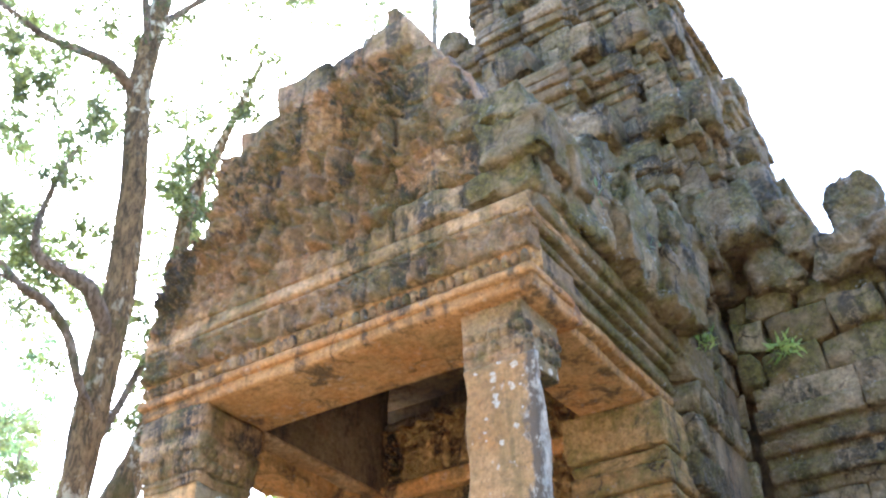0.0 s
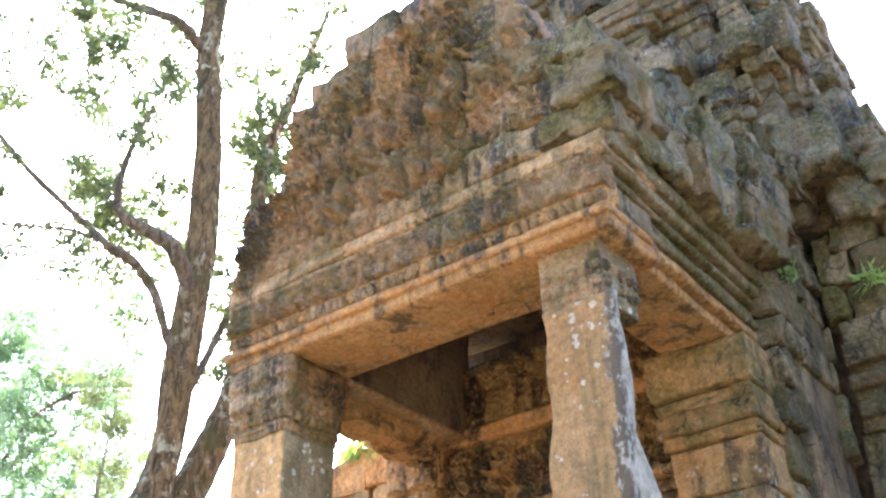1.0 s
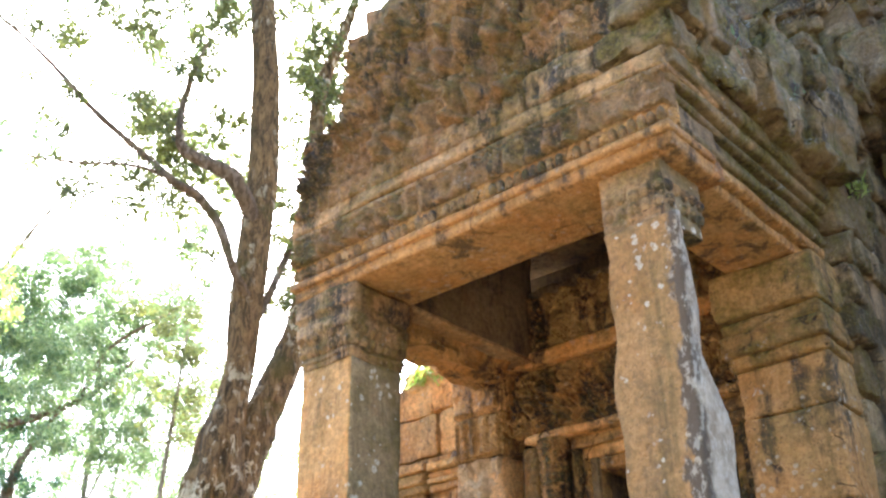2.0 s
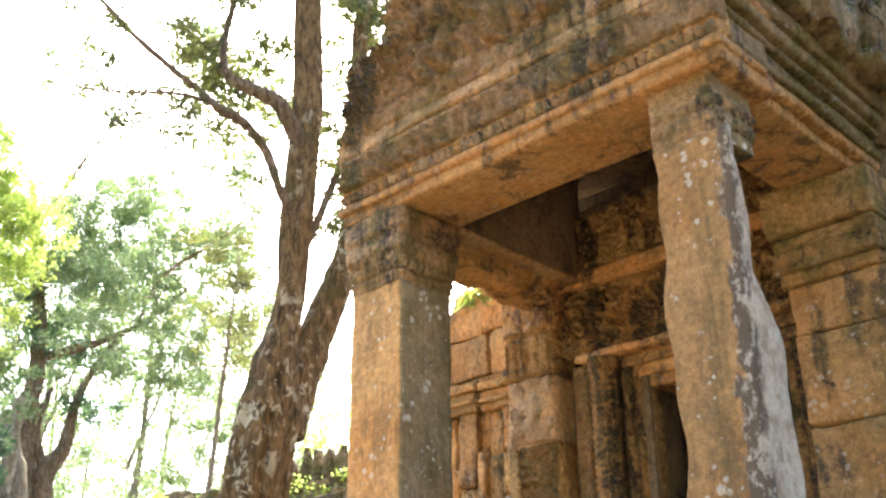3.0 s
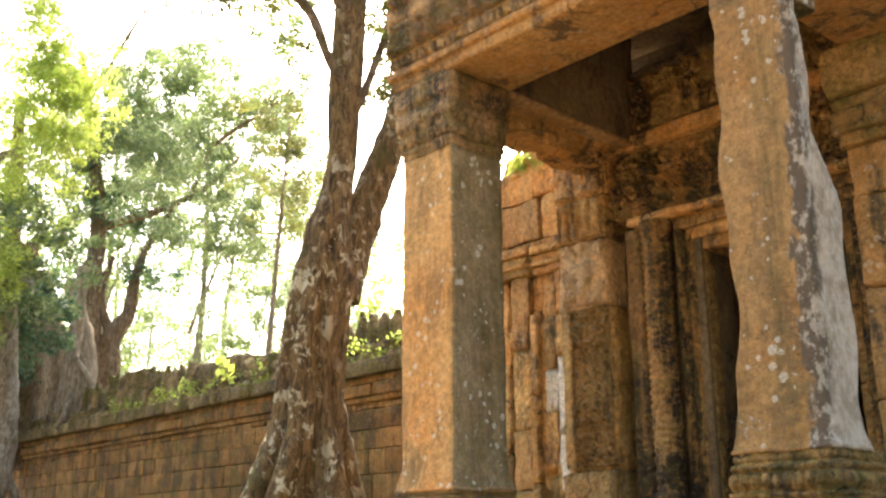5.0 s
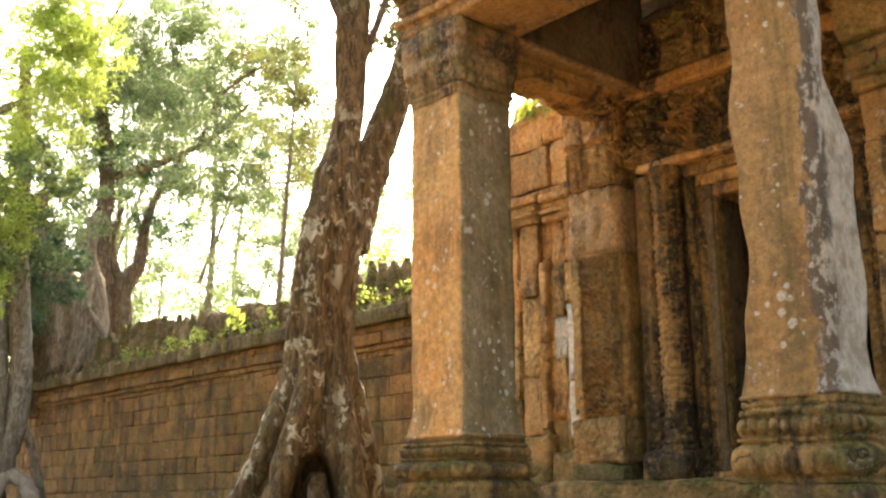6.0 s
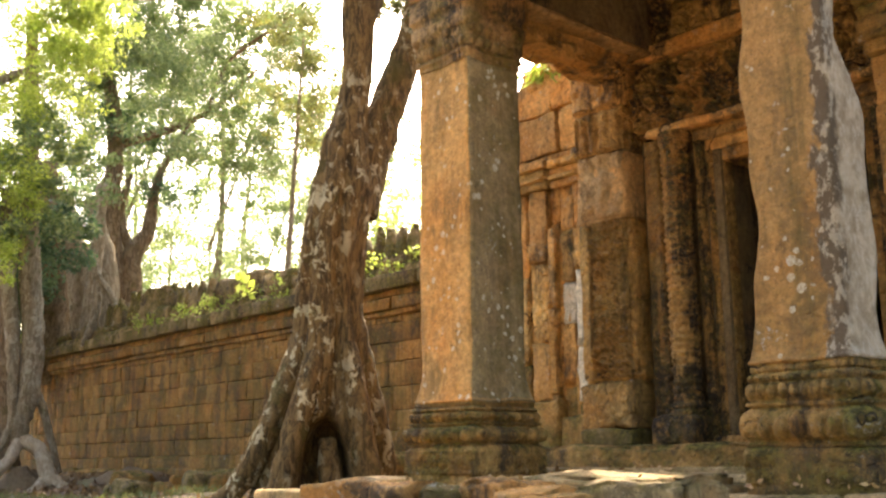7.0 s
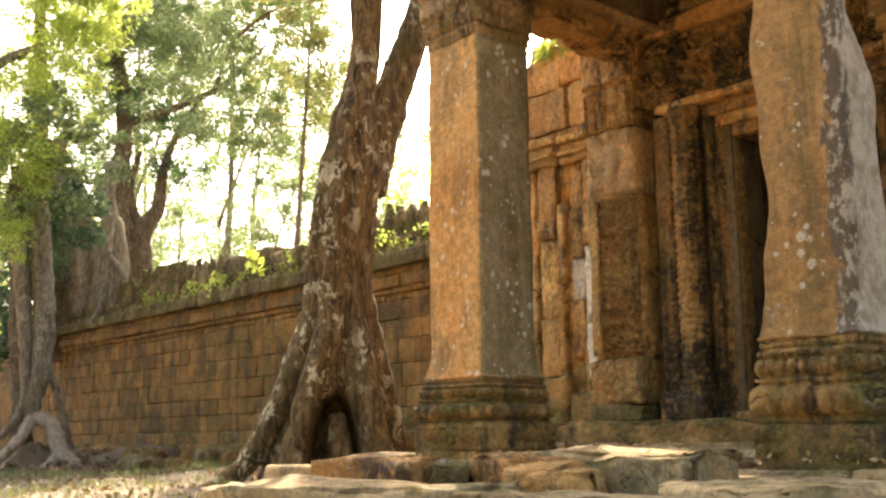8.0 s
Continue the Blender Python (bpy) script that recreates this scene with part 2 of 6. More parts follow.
BARK_DARK = bark_material("dark_grey_bark", (0.085, 0.06, 0.035), (0.25, 0.18, 0.105), (0.36, 0.30, 0.21), 0.5)
BARK_GREY = bark_material("grey_bark", (0.15, 0.115, 0.068), (0.35, 0.29, 0.195), (0.48, 0.43, 0.32), 0.6)
BARK_PALE = bark_material("pale_root_bark", (0.31, 0.235, 0.15), (0.54, 0.44, 0.31), (0.60, 0.52, 0.40), 0.4)
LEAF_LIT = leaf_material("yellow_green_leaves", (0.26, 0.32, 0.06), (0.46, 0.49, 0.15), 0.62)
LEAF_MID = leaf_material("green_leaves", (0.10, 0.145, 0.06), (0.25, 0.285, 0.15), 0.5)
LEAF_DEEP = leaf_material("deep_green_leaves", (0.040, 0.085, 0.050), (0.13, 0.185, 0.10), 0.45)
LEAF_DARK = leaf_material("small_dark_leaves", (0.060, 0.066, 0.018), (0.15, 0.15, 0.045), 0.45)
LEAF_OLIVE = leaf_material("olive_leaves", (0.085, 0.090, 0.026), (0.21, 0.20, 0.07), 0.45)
GRASS = leaf_material("dry_grass", (0.09, 0.11, 0.035), (0.20, 0.195, 0.085), 0.3)
GROUND = ground_material("sandy_ground")

# ---- builders ----


def thing(name, at, label, category, group="", kind=""):
    ob = new(name)
    ob.empty_display_size = 0.1
    ob.location = at
    return tagged(ob, label, category, group, kind)


def origin(ob):
    p = Vector(ob.location)
    while ob.parent:
        ob = ob.parent
        p += Vector(ob.location)
    return p


def mesh_part(name, verts, faces, material, parent=None, label="", smooth=True):
    """One mesh object from world places, under a thing or a part."""
    me = bpy.data.meshes.new(name)
    verts = np.asarray(verts, dtype=float)
    if parent is not None:
        verts = verts - np.array(origin(parent))
    me.from_pydata(verts.tolist(), [], faces)
    me.materials.append(material)
    me.polygons.foreach_set("use_smooth", [smooth] * len(me.polygons))
    me.update()
    ob = new(name, me)
    if parent is not None:
        ob.parent = parent
    if label:
        ob["label"] = label
    return ob


def wobble(v, amount, scale, seed=0.0):
    """Moves places by a smooth random field, three ways."""
    if not amount:
        return v
    out = np.array(v, dtype=float)
    for i, p in enumerate(out.copy()):
        q = Vector(p) * scale + Vector((seed, seed * 1.7, -seed))
        out[i] += amount * np.array(noise.noise_vector(q))
    return out


def box_grid(n):
    """A cube's skin as an n x n x n lattice: index triples and quads."""
    key, quads = {}, []

    def k(p):
        return key.setdefault(p, len(key))

    for axis in range(3):
        a, b = (axis + 1) % 3, (axis + 2) % 3
        for side in (0, n):
            for i in range(n):
                for j in range(n):
                    ring = []
                    for di, dj in ((0, 0), (1, 0), (1, 1), (0, 1)):
                        p = [0, 0, 0]
                        p[axis], p[a], p[b] = side, i + di, j + dj
                        ring.append(k(tuple(p)))
                    quads.append(ring if side else ring[::-1])
    return np.array(list(key)), quads


GRIDS = {n: box_grid(n) for n in (3, 4, 5, 6, 9, 14)}


def stone_shape(lo, hi, r=0.03, rough=0.012, n=3, seed=0.0, turn=0.0, scale=5.0, lean=(0, 0), chip=0.0):
    """A block with rounded, uneven edges between two corners."""
    idx, quads = GRIDS[n]
    lo, hi = np.minimum(lo, hi).astype(float), np.maximum(lo, hi).astype(float)
    half, mid = (hi - lo) / 2, (hi + lo) / 2
    r = min(r, half.min() * 0.8)
    inner = np.linspace(-1, 1, n - 1) if n > 2 else np.array([0.0])
    p = np.zeros((len(idx), 3))
    for a in range(3):
        ticks = np.concatenate([[-half[a]], inner * (half[a] - r), [half[a]]])
        p[:, a] = ticks[idx[:, a]]
    core = np.clip(p, -(half - r), half - r)
    d = p - core
    length = np.linalg.norm(d, axis=1, keepdims=True)
    p = core + np.where(length > 0, d / np.maximum(length, 1e-9) * r, 0)
    if chip:
        corner = (np.abs(d) > 1e-6).sum(1) >= 2
        for i in np.nonzero(corner)[0]:
            k = max(0.0, noise.noise(Vector(p[i] + mid) * 6.0 + Vector((seed, 0, seed))) + 0.1)
            p[i] -= np.sign(d[i]) * chip * 2.0 * k * np.minimum(1.0, half * 4)
    if turn:
        c, s = math.cos(turn), math.sin(turn)
        p = np.stack([p[:, 0] * c - p[:, 1] * s, p[:, 0] * s + p[:, 1] * c, p[:, 2]], 1)
    p[:, 0] += lean[0] * p[:, 2]
    p[:, 1] += lean[1] * p[:, 2]
    p = wobble(p + mid, rough, scale, seed)
    p = wobble(p, rough * 0.55, scale * 2.7, seed + 5)
    return (wobble(p, rough * 0.3, scale * 6.5, seed + 8) if n > 5 else p), quads


def stone(name, lo, hi, material, parent, label="", **how):
    v, f = stone_shape(lo, hi, **how)
    return mesh_part(name, v, f, material, parent, label)


def joined(shapes):
    verts, faces, at = [], [], 0
    for v, f in shapes:
        verts.append(v)
        faces += [[i + at for i in q] for q in f]
        at += len(v)
    return np.concatenate(verts), faces


def loft(cx, cy, rows, n=6, r=0.03, rough=0.008, scale=4.0, seed=0.0, lean=(0.0, 0.0), cut=None, step=0.07):
    """A square shaft: rows of (height, half width), rounded corners, uneven skin. cut moves single places."""
    zs, hs = [], []
    for (z0, h0), (z1, h1) in zip(rows, rows[1:]):
        k = max(1, int(round((z1 - z0) / step)))
        for i in range(k):
            zs.append(z0 + (z1 - z0) * i / k), hs.append(h0 + (h1 - h0) * i / k)
    zs.append(rows[-1][0]), hs.append(rows[-1][1])
    ring = []
    for side in range(4):
        for i in range(n):
            u = -1 + 2 * i / n
            ring.append([(u, -1), (1, u), (-u, 1), (-1, -u)][side])
    ring = np.array(ring, dtype=float)
    verts = []
    z0 = zs[0]
    for z, h in zip(zs, hs):
        p = ring * h
        core = np.clip(p, -(h - r), h - r)
        d = p - core
        ln = np.linalg.norm(d, axis=1, keepdims=True)
        p = core + np.where(ln > 0, d / np.maximum(ln, 1e-9) * r, 0)
        verts.append(np.column_stack([p[:, 0] + cx + lean[0] * (z - z0), p[:, 1] + cy + lean[1] * (z - z0), np.full(len(p), z)]))
    m = len(ring)
    verts = np.concatenate(verts)
    if cut:
        verts = np.array([cut(p) for p in verts])
    verts = wobble(verts, rough, scale, seed)
    verts = wobble(verts, rough * 0.45, scale * 3.3, seed + 3)
    faces = [[k * m + i, k * m + (i + 1) % m, (k + 1) * m + (i + 1) % m, (k + 1) * m + i] for k in range(len(zs) - 1) for i in range(m)]
    faces += [list(range(m))[::-1], [(len(zs) - 1) * m + i for i in range(m)]]
    return verts, faces


def relief(a, b, z0, z1, height, depth=0.05, step=0.03, back=0.1):
    """A carved slab from plan point a to plan point b, facing right of that line; height(u, z) in 0..1."""
    a, b = np.array(a, float), np.array(b, float)
    length = np.linalg.norm(b - a)
    t = (b - a) / length
    out = np.array([t[1], -t[0]])
    nu, nz = max(2, int(length / step)), max(2, int((z1 - z0) / step))
    verts, faces = [], []
    for j in range(nz + 1):
        for i in range(nu + 1):
            u, z = length * i / nu, z0 + (z1 - z0) * j / nz
            edge = i in (0, nu) or j in (0, nz)
            d = -back if edge else depth * height(u, z)
            uu, zz = u, z
            verts.append((*(a + t * uu + out * d), zz))
    w = nu + 1
    for j in range(nz):
        for i in range(nu):
            faces.append([j * w + i, j * w + i + 1, (j + 1) * w + i + 1, (j + 1) * w + i])
    return verts, faces


def figures(pitch, tall, base, seed=0.0):
    """Weather-worn carving: upright lumps in rows with eaten outlines."""
    def height(u, z):
        row = math.floor((z - base) / tall)
        v = (z - base) / tall - row
        uu = u / pitch + 0.37 * row + 0.25 * noise.noise(Vector((u * 3, z * 3, seed)))
        c = abs((uu % 1.0) - 0.5) * 2
        body = max(0.0, 1 - (c / (0.75 - 0.35 * v)) ** 2)
        head = max(0.0, 1 - ((c / 0.38) ** 2 + ((v - 0.82) / 0.15) ** 2))
        top = body * (1.0 if v < 0.68 else 0.25)
        worn = 0.5 + 0.8 * noise.noise(Vector((u * 6, z * 6, seed + 3)))
        fine = noise.noise(Vector((u * 22, z * 22, seed + 9)))
        mid = noise.noise(Vector((u * 11, z * 11, seed + 1)))
        return max(top, head) * max(0.25, min(1.2, worn)) + 0.22 * fine + 0.4 * mid
    return height


def scrolls(pitch, seed=0.0):
    """Worn leaf scrolls."""
    def height(u, z):
        p = Vector((u / pitch, z / pitch, seed))
        d = noise.voronoi(p)[0]
        return max(0.0, 1.0 - 1.6 * d[0]) + 0.55 * noise.noise(p * 2.3) + 0.25 * noise.noise(p * 6)
    return height


def foliage(pitch, seed=0.0, worn=0.5):
    """Rows of spiral leaf scrolls, worn by weather."""
    def height(u, z):
        row = math.floor(z / pitch)
        uu = u / pitch + (0.5 if row % 2 else 0.0)
        cell = math.floor(uu)
        du, dz = uu - cell - 0.5, z / pitch - row - 0.5
        d, a = math.hypot(du, dz), math.atan2(dz, du)
        turn = 1 if (row + cell) % 2 else -1
        spiral = 0.5 + 0.5 * math.cos(2 * math.pi * 2.6 * d - turn * a + cell * 0.7)
        leaf = 0.5 + 0.5 * math.cos(5 * a + row)
        h = spiral if d < 0.42 else 0.75 * leaf * max(0.0, 1 - (d - 0.42) * 3)
        p = Vector((u / pitch, z / pitch, seed))
        wear = max(0.15, min(1.2, 0.75 + worn * 1.6 * noise.noise(p * 0.45)))
        return h * wear + 0.25 * noise.noise(p * 3.1) + 0.18 * noise.noise(p * 7.3)
    return height


def flutes(seed=0.0):
    """Upright worn ridges and cracks."""
    def height(u, z):
        a = noise.noise(Vector((u * 16, z * 1.1, seed)))
        b = noise.noise(Vector((u * 40, z * 3.0, seed + 5)))
        c = noise.noise(Vector((u * 9, z * 9, seed + 7)))
        return 0.5 + 0.9 * a + 0.35 * b + 0.35 * c
    return height


def tube(points, radii, sides=12, rough=0.05, seed=0.0, flute=0.0, lobes=5, per=6):
    """A limb along a smooth line through the points."""
    pts = [Vector(p) for p in points]
    line, rad = [], []
    for i in range(len(pts) - 1):
        p0, p1, p2, p3 = pts[max(i - 1, 0)], pts[i], pts[i + 1], pts[min(i + 2, len(pts) - 1)]
        for k in range(per):
            s = k / per
            line.append(0.5 * ((2 * p1) + (p2 - p0) * s + (2 * p0 - 5 * p1 + 4 * p2 - p3) * s * s + (3 * p1 - p0 - 3 * p2 + p3) * s ** 3))
            rad.append(radii[i] + (radii[i + 1] - radii[i]) * s)
    line.append(pts[-1]), rad.append(radii[-1])
    verts, faces = [], []
    side = Vector((0.3, 1, 0.1)).normalized()
    for i, p in enumerate(line):
        d = (line[min(i + 1, len(line) - 1)] - line[max(i - 1, 0)]).normalized()
        a = (side - d * side.dot(d)).normalized()
        side, b = a, d.cross(a)
        for k in range(sides):
            th = 2 * math.pi * k / sides
            o = a * math.cos(th) + b * math.sin(th)
            q = p + o * rad[i]
            g = 1 + rough * 2 * noise.noise(q * (1.2 / max(rad[i], 0.05)) * 0.6 + Vector((seed, 0, 0)))
            f = 1 + flute * (1 - i / len(line)) * math.cos(lobes * th + 2.0 * noise.noise(p * 0.8) + seed)
            verts.append(p + o * rad[i] * g * f)
    n = sides
    for i in range(len(line) - 1):
        for k in range(n):
            faces.append([i * n + k, i * n + (k + 1) % n, (i + 1) * n + (k + 1) % n, (i + 1) * n + k])
    faces += [list(range(n))[::-1], [(len(line) - 1) * n + k for k in range(n)]]
    return [tuple(v) for v in verts], faces


def leaves(clumps, size, seed, droop=0.3, slim=0.5):
    """Many small leaves: clumps of (centre, radii, count)."""
    rng = np.random.default_rng(seed)
    allv, count = [], 0
    for c, rad, k in clumps:
        d = rng.normal(size=(k, 3))
        d /= np.linalg.norm(d, axis=1, keepdims=True)
        p = np.array(c) + d * np.array(rad) * (rng.random((k, 1)) ** 0.45)
        a = rng.normal(size=(k, 3))
        a[:, 2] -= droop
        a /= np.linalg.norm(a, axis=1, keepdims=True)
        b = np.cross(a, rng.normal(size=(k, 3)))
        b /= np.linalg.norm(b, axis=1, keepdims=True)
        s = size * rng.uniform(0.6, 1.35, (k, 1))
        quad = np.stack([p, p + a * s * 0.5 + b * s * slim * 0.5, p + a * s, p + a * s * 0.5 - b * s * slim * 0.5], 1)
        allv.append(quad.reshape(-1, 3))
        count += k
    return np.concatenate(allv), [[4 * i, 4 * i + 1, 4 * i + 2, 4 * i + 3] for i in range(count)]


def spray(around, spread, number, radius, per, seed):
    """Clumps scattered in an ellipsoid, for an uneven crown with gaps."""
    rng = np.random.default_rng(seed)
    out = []
    for _ in range(number):
        d = rng.normal(size=3)
        d = d / np.linalg.norm(d) * rng.random() ** 0.4
        r = radius * rng.uniform(0.5, 1.4)
        out.append((np.array(around) + d * np.array(spread), (r, r, r * 0.7), int(per * rng.uniform(0.5, 1.4))))
    return out
# ---- ground ----


def ground_height(x, y):
    near = max(0.0, min(1.0, (x + 11.0) / 4.0))
    rise = near * 0.28 * max(0.0, min(1.0, (y + 1.0) / 5.0)) + (1 - near) * 0.25 * max(0.0, min(1.0, (y - 3.1) / 1.1))
    far = math.exp(-((x + 3) ** 2 + y ** 2) / 900.0)
    return rise * far + far * (0.06 * noise.noise(Vector((x * 0.7, y * 0.7, 0))) + 0.03 * noise.noise(Vector((x * 2.3, y * 2.3, 4))))


ticks = np.concatenate([[-900, -400, -200, -110, -70, -45], np.arange(-30, 12.1, 0.5), [18, 30, 60, 120, 300, 900]])
ticks_y = np.concatenate([[-900, -400, -150, -60, -25, -14], np.arange(-9, 9.1, 0.4), [14, 25, 50, 100, 200, 400, 900]])
gv = [(x, y, ground_height(x, y)) for y in ticks_y for x in ticks]
gw = len(ticks)
gf = [[j * gw + i, j * gw + i + 1, (j + 1) * gw + i + 1, (j + 1) * gw + i] for j in range(len(ticks_y) - 1) for i in range(gw - 1)]
tagged(mesh_part("ground", gv, gf, GROUND), "sandy forest floor with leaf litter and thin grass", "ground", kind="structure")

RNG = random.Random(7)

# ---- porch platform ----
platform = thing("porch_platform", (1.0, 0.4, 0.0), "low platform of worn sandstone slabs before the doorway", "platform", kind="structure")
mesh_part("bed", *stone_shape((-1.25, -0.75, -0.1), (3.0, 2.6, 0.31), r=0.08, rough=0.04, n=6), DARK_CORE, platform)
rows_y = [-0.72, -0.12, 0.5, 1.1, 1.62]
for j in range(4):
    x = -1.2
    while x < 2.9:
        w = RNG.uniform(0.55, 0.95)
        x1 = min(x + w, 3.0)
        h = (0.395, 0.435, 0.465, 0.49)[j] - (0.03 if x > 1.35 and j < 2 else 0.0) + RNG.uniform(-0.01, 0.01)
        stone("slab", (x + 0.008, rows_y[j] + 0.008, 0.2), (x1 - 0.008, rows_y[j + 1] - 0.008, h), FLOOR, platform, r=0.025, rough=0.015, n=4, seed=RNG.random() * 50)
        x = x1
sill = tagged(stone("step", (-1.3, 1.58, 0.40), (2.4, 2.15, 0.635), BASE, None, r=0.03, rough=0.03, n=14, chip=0.04), "worn stone step running below the doorway", "step", kind="structure")

# loose stones of the broken stairs before the platform
LOOSE = [
    ((0.25, -1.75, 0.05), (1.50, -1.25, 0.365), 0.25, "pale sunlit stair slab with a rounded edge"),
    ((0.02, -1.15, 0.12), (0.62, -0.78, 0.445), 0.22, "ochre stair block standing on a lower slab"),
    ((0.60, -0.98, 0.12), (0.80, -0.74, 0.42), 0.5, "small mossy rounded stone between stair blocks"),
    ((0.78, -0.85, 0.10), (1.10, -0.50, 0.455), -0.1, "tilted ochre stair block"),
    ((1.10, -0.95, 0.10), (1.32, -0.58, 0.43), 0.2, "broken ochre stair block"),
    ((1.32, -1.05, 0.10), (1.62, -0.70, 0.40), 0.3, "broken ochre stair block with green moss"),
    ((0.64, -0.46, 0.30), (1.60, 0.12, 0.477), 0.06, "flat sunlit paving slab at the porch threshold"),
    ((1.45, -0.86, 0.10), (1.98, -0.46, 0.452), 0.15, "sunlit broken stair block with green moss"),
    ((2.0, -1.1, 0.10), (2.7, -0.6, 0.375), -0.3, "flat cracked paving slab with dry leaves"),
    ((2.5, -1.5, 0.05), (3.4, -0.85, 0.345), 0.2, "flat cracked paving slab"),
    ((-0.15, -1.72, 0.02), (0.20, -1.40, 0.33), 0.4, "rounded sunlit stone at the foot of the stairs"),
    ((1.50, -1.65, 0.05), (2.35, -1.15, 0.345), 0.12, "flat worn lower stair slab"),
]
for lo, hi, turn, label in LOOSE:
    tagged(stone("stair_stone", lo, hi, MOSSY if "mossy" in label else FLOOR if "sunlit" in label or "flat" in label else OCHRE, None, r=0.018, rough=0.03, n=14, seed=RNG.random() * 50, turn=turn, scale=4.0, chip=0.05), label, "stone", "fallen stair stones")

# ---- pillars ----


def petal_shape():
    """A lotus petal in unit size: one wide, one high, out along minus y."""
    verts, faces = [], []
    for j, (z, w, d) in enumerate([(0, 0.40, 0.35), (0.25, 0.47, 0.7), (0.55, 0.44, 0.85), (0.8, 0.33, 0.6), (1.0, 0.1, 0.15)]):
        verts += [(-w, 0.05, z), (-w * 0.6, -d * 0.7, z), (0, -d, z), (w * 0.6, -d * 0.7, z), (w, 0.05, z)]
    for j in range(4):
        for i in range(4):
            faces.append([j * 5 + i, j * 5 + i + 1, (j + 1) * 5 + i + 1, (j + 1) * 5 + i])
    return verts, faces


pv, pf = petal_shape()
PETALS = []
for mat in (PEDIMENT, PEDIMENT, BASE):
    me = bpy.data.meshes.new("petal")
    me.from_pydata(pv, [], pf)
    me.materials.append(mat)
    me.polygons.foreach_set("use_smooth", [True] * len(me.polygons))
    PETALS.append(me)


def petal_row(parent, a, b, z, width, tall, depth, kind=0, flip=False, name="petal", miss=0.08):
    """Petals side by side from plan point a to b, facing right of the line."""
    a, b = Vector((*a, 0)), Vector((*b, 0))
    d = b - a
    n = max(1, int(d.length / width))
    turn = math.atan2(d.y, d.x)
    base = origin(parent)
    for i in range(n):
        if RNG.random() < miss:
            continue
        p = a + d * ((i + 0.5) / n)
        ob = new(name, PETALS[kind])
        ob.parent = parent
        s = Vector((d.length / n * 1.0, depth * RNG.uniform(0.75, 1.1), tall * RNG.uniform(0.88, 1.05)))
        zz = z + (tall if flip else 0)
        rot = Euler((RNG.uniform(-0.06, 0.06), 0, turn + RNG.uniform(-0.05, 0.05)))
        ob.matrix_basis = Matrix.LocRotScale(Vector((p.x, p.y, zz)) - base, rot, s)
        if flip:
            ob.scale.z *= -1
            ob.scale.x *= -1


def square_row(parent, cx, cy, h, z, width, tall, depth, kind=0, flip=False, sides=(0, 1, 3)):
    c = [(cx - h, cy - h), (cx + h, cy - h), (cx + h, cy + h), (cx - h, cy + h)]
    for k in sides:
        petal_row(parent, c[k], c[(k + 1) % 4], z, width, tall, depth, kind, flip)


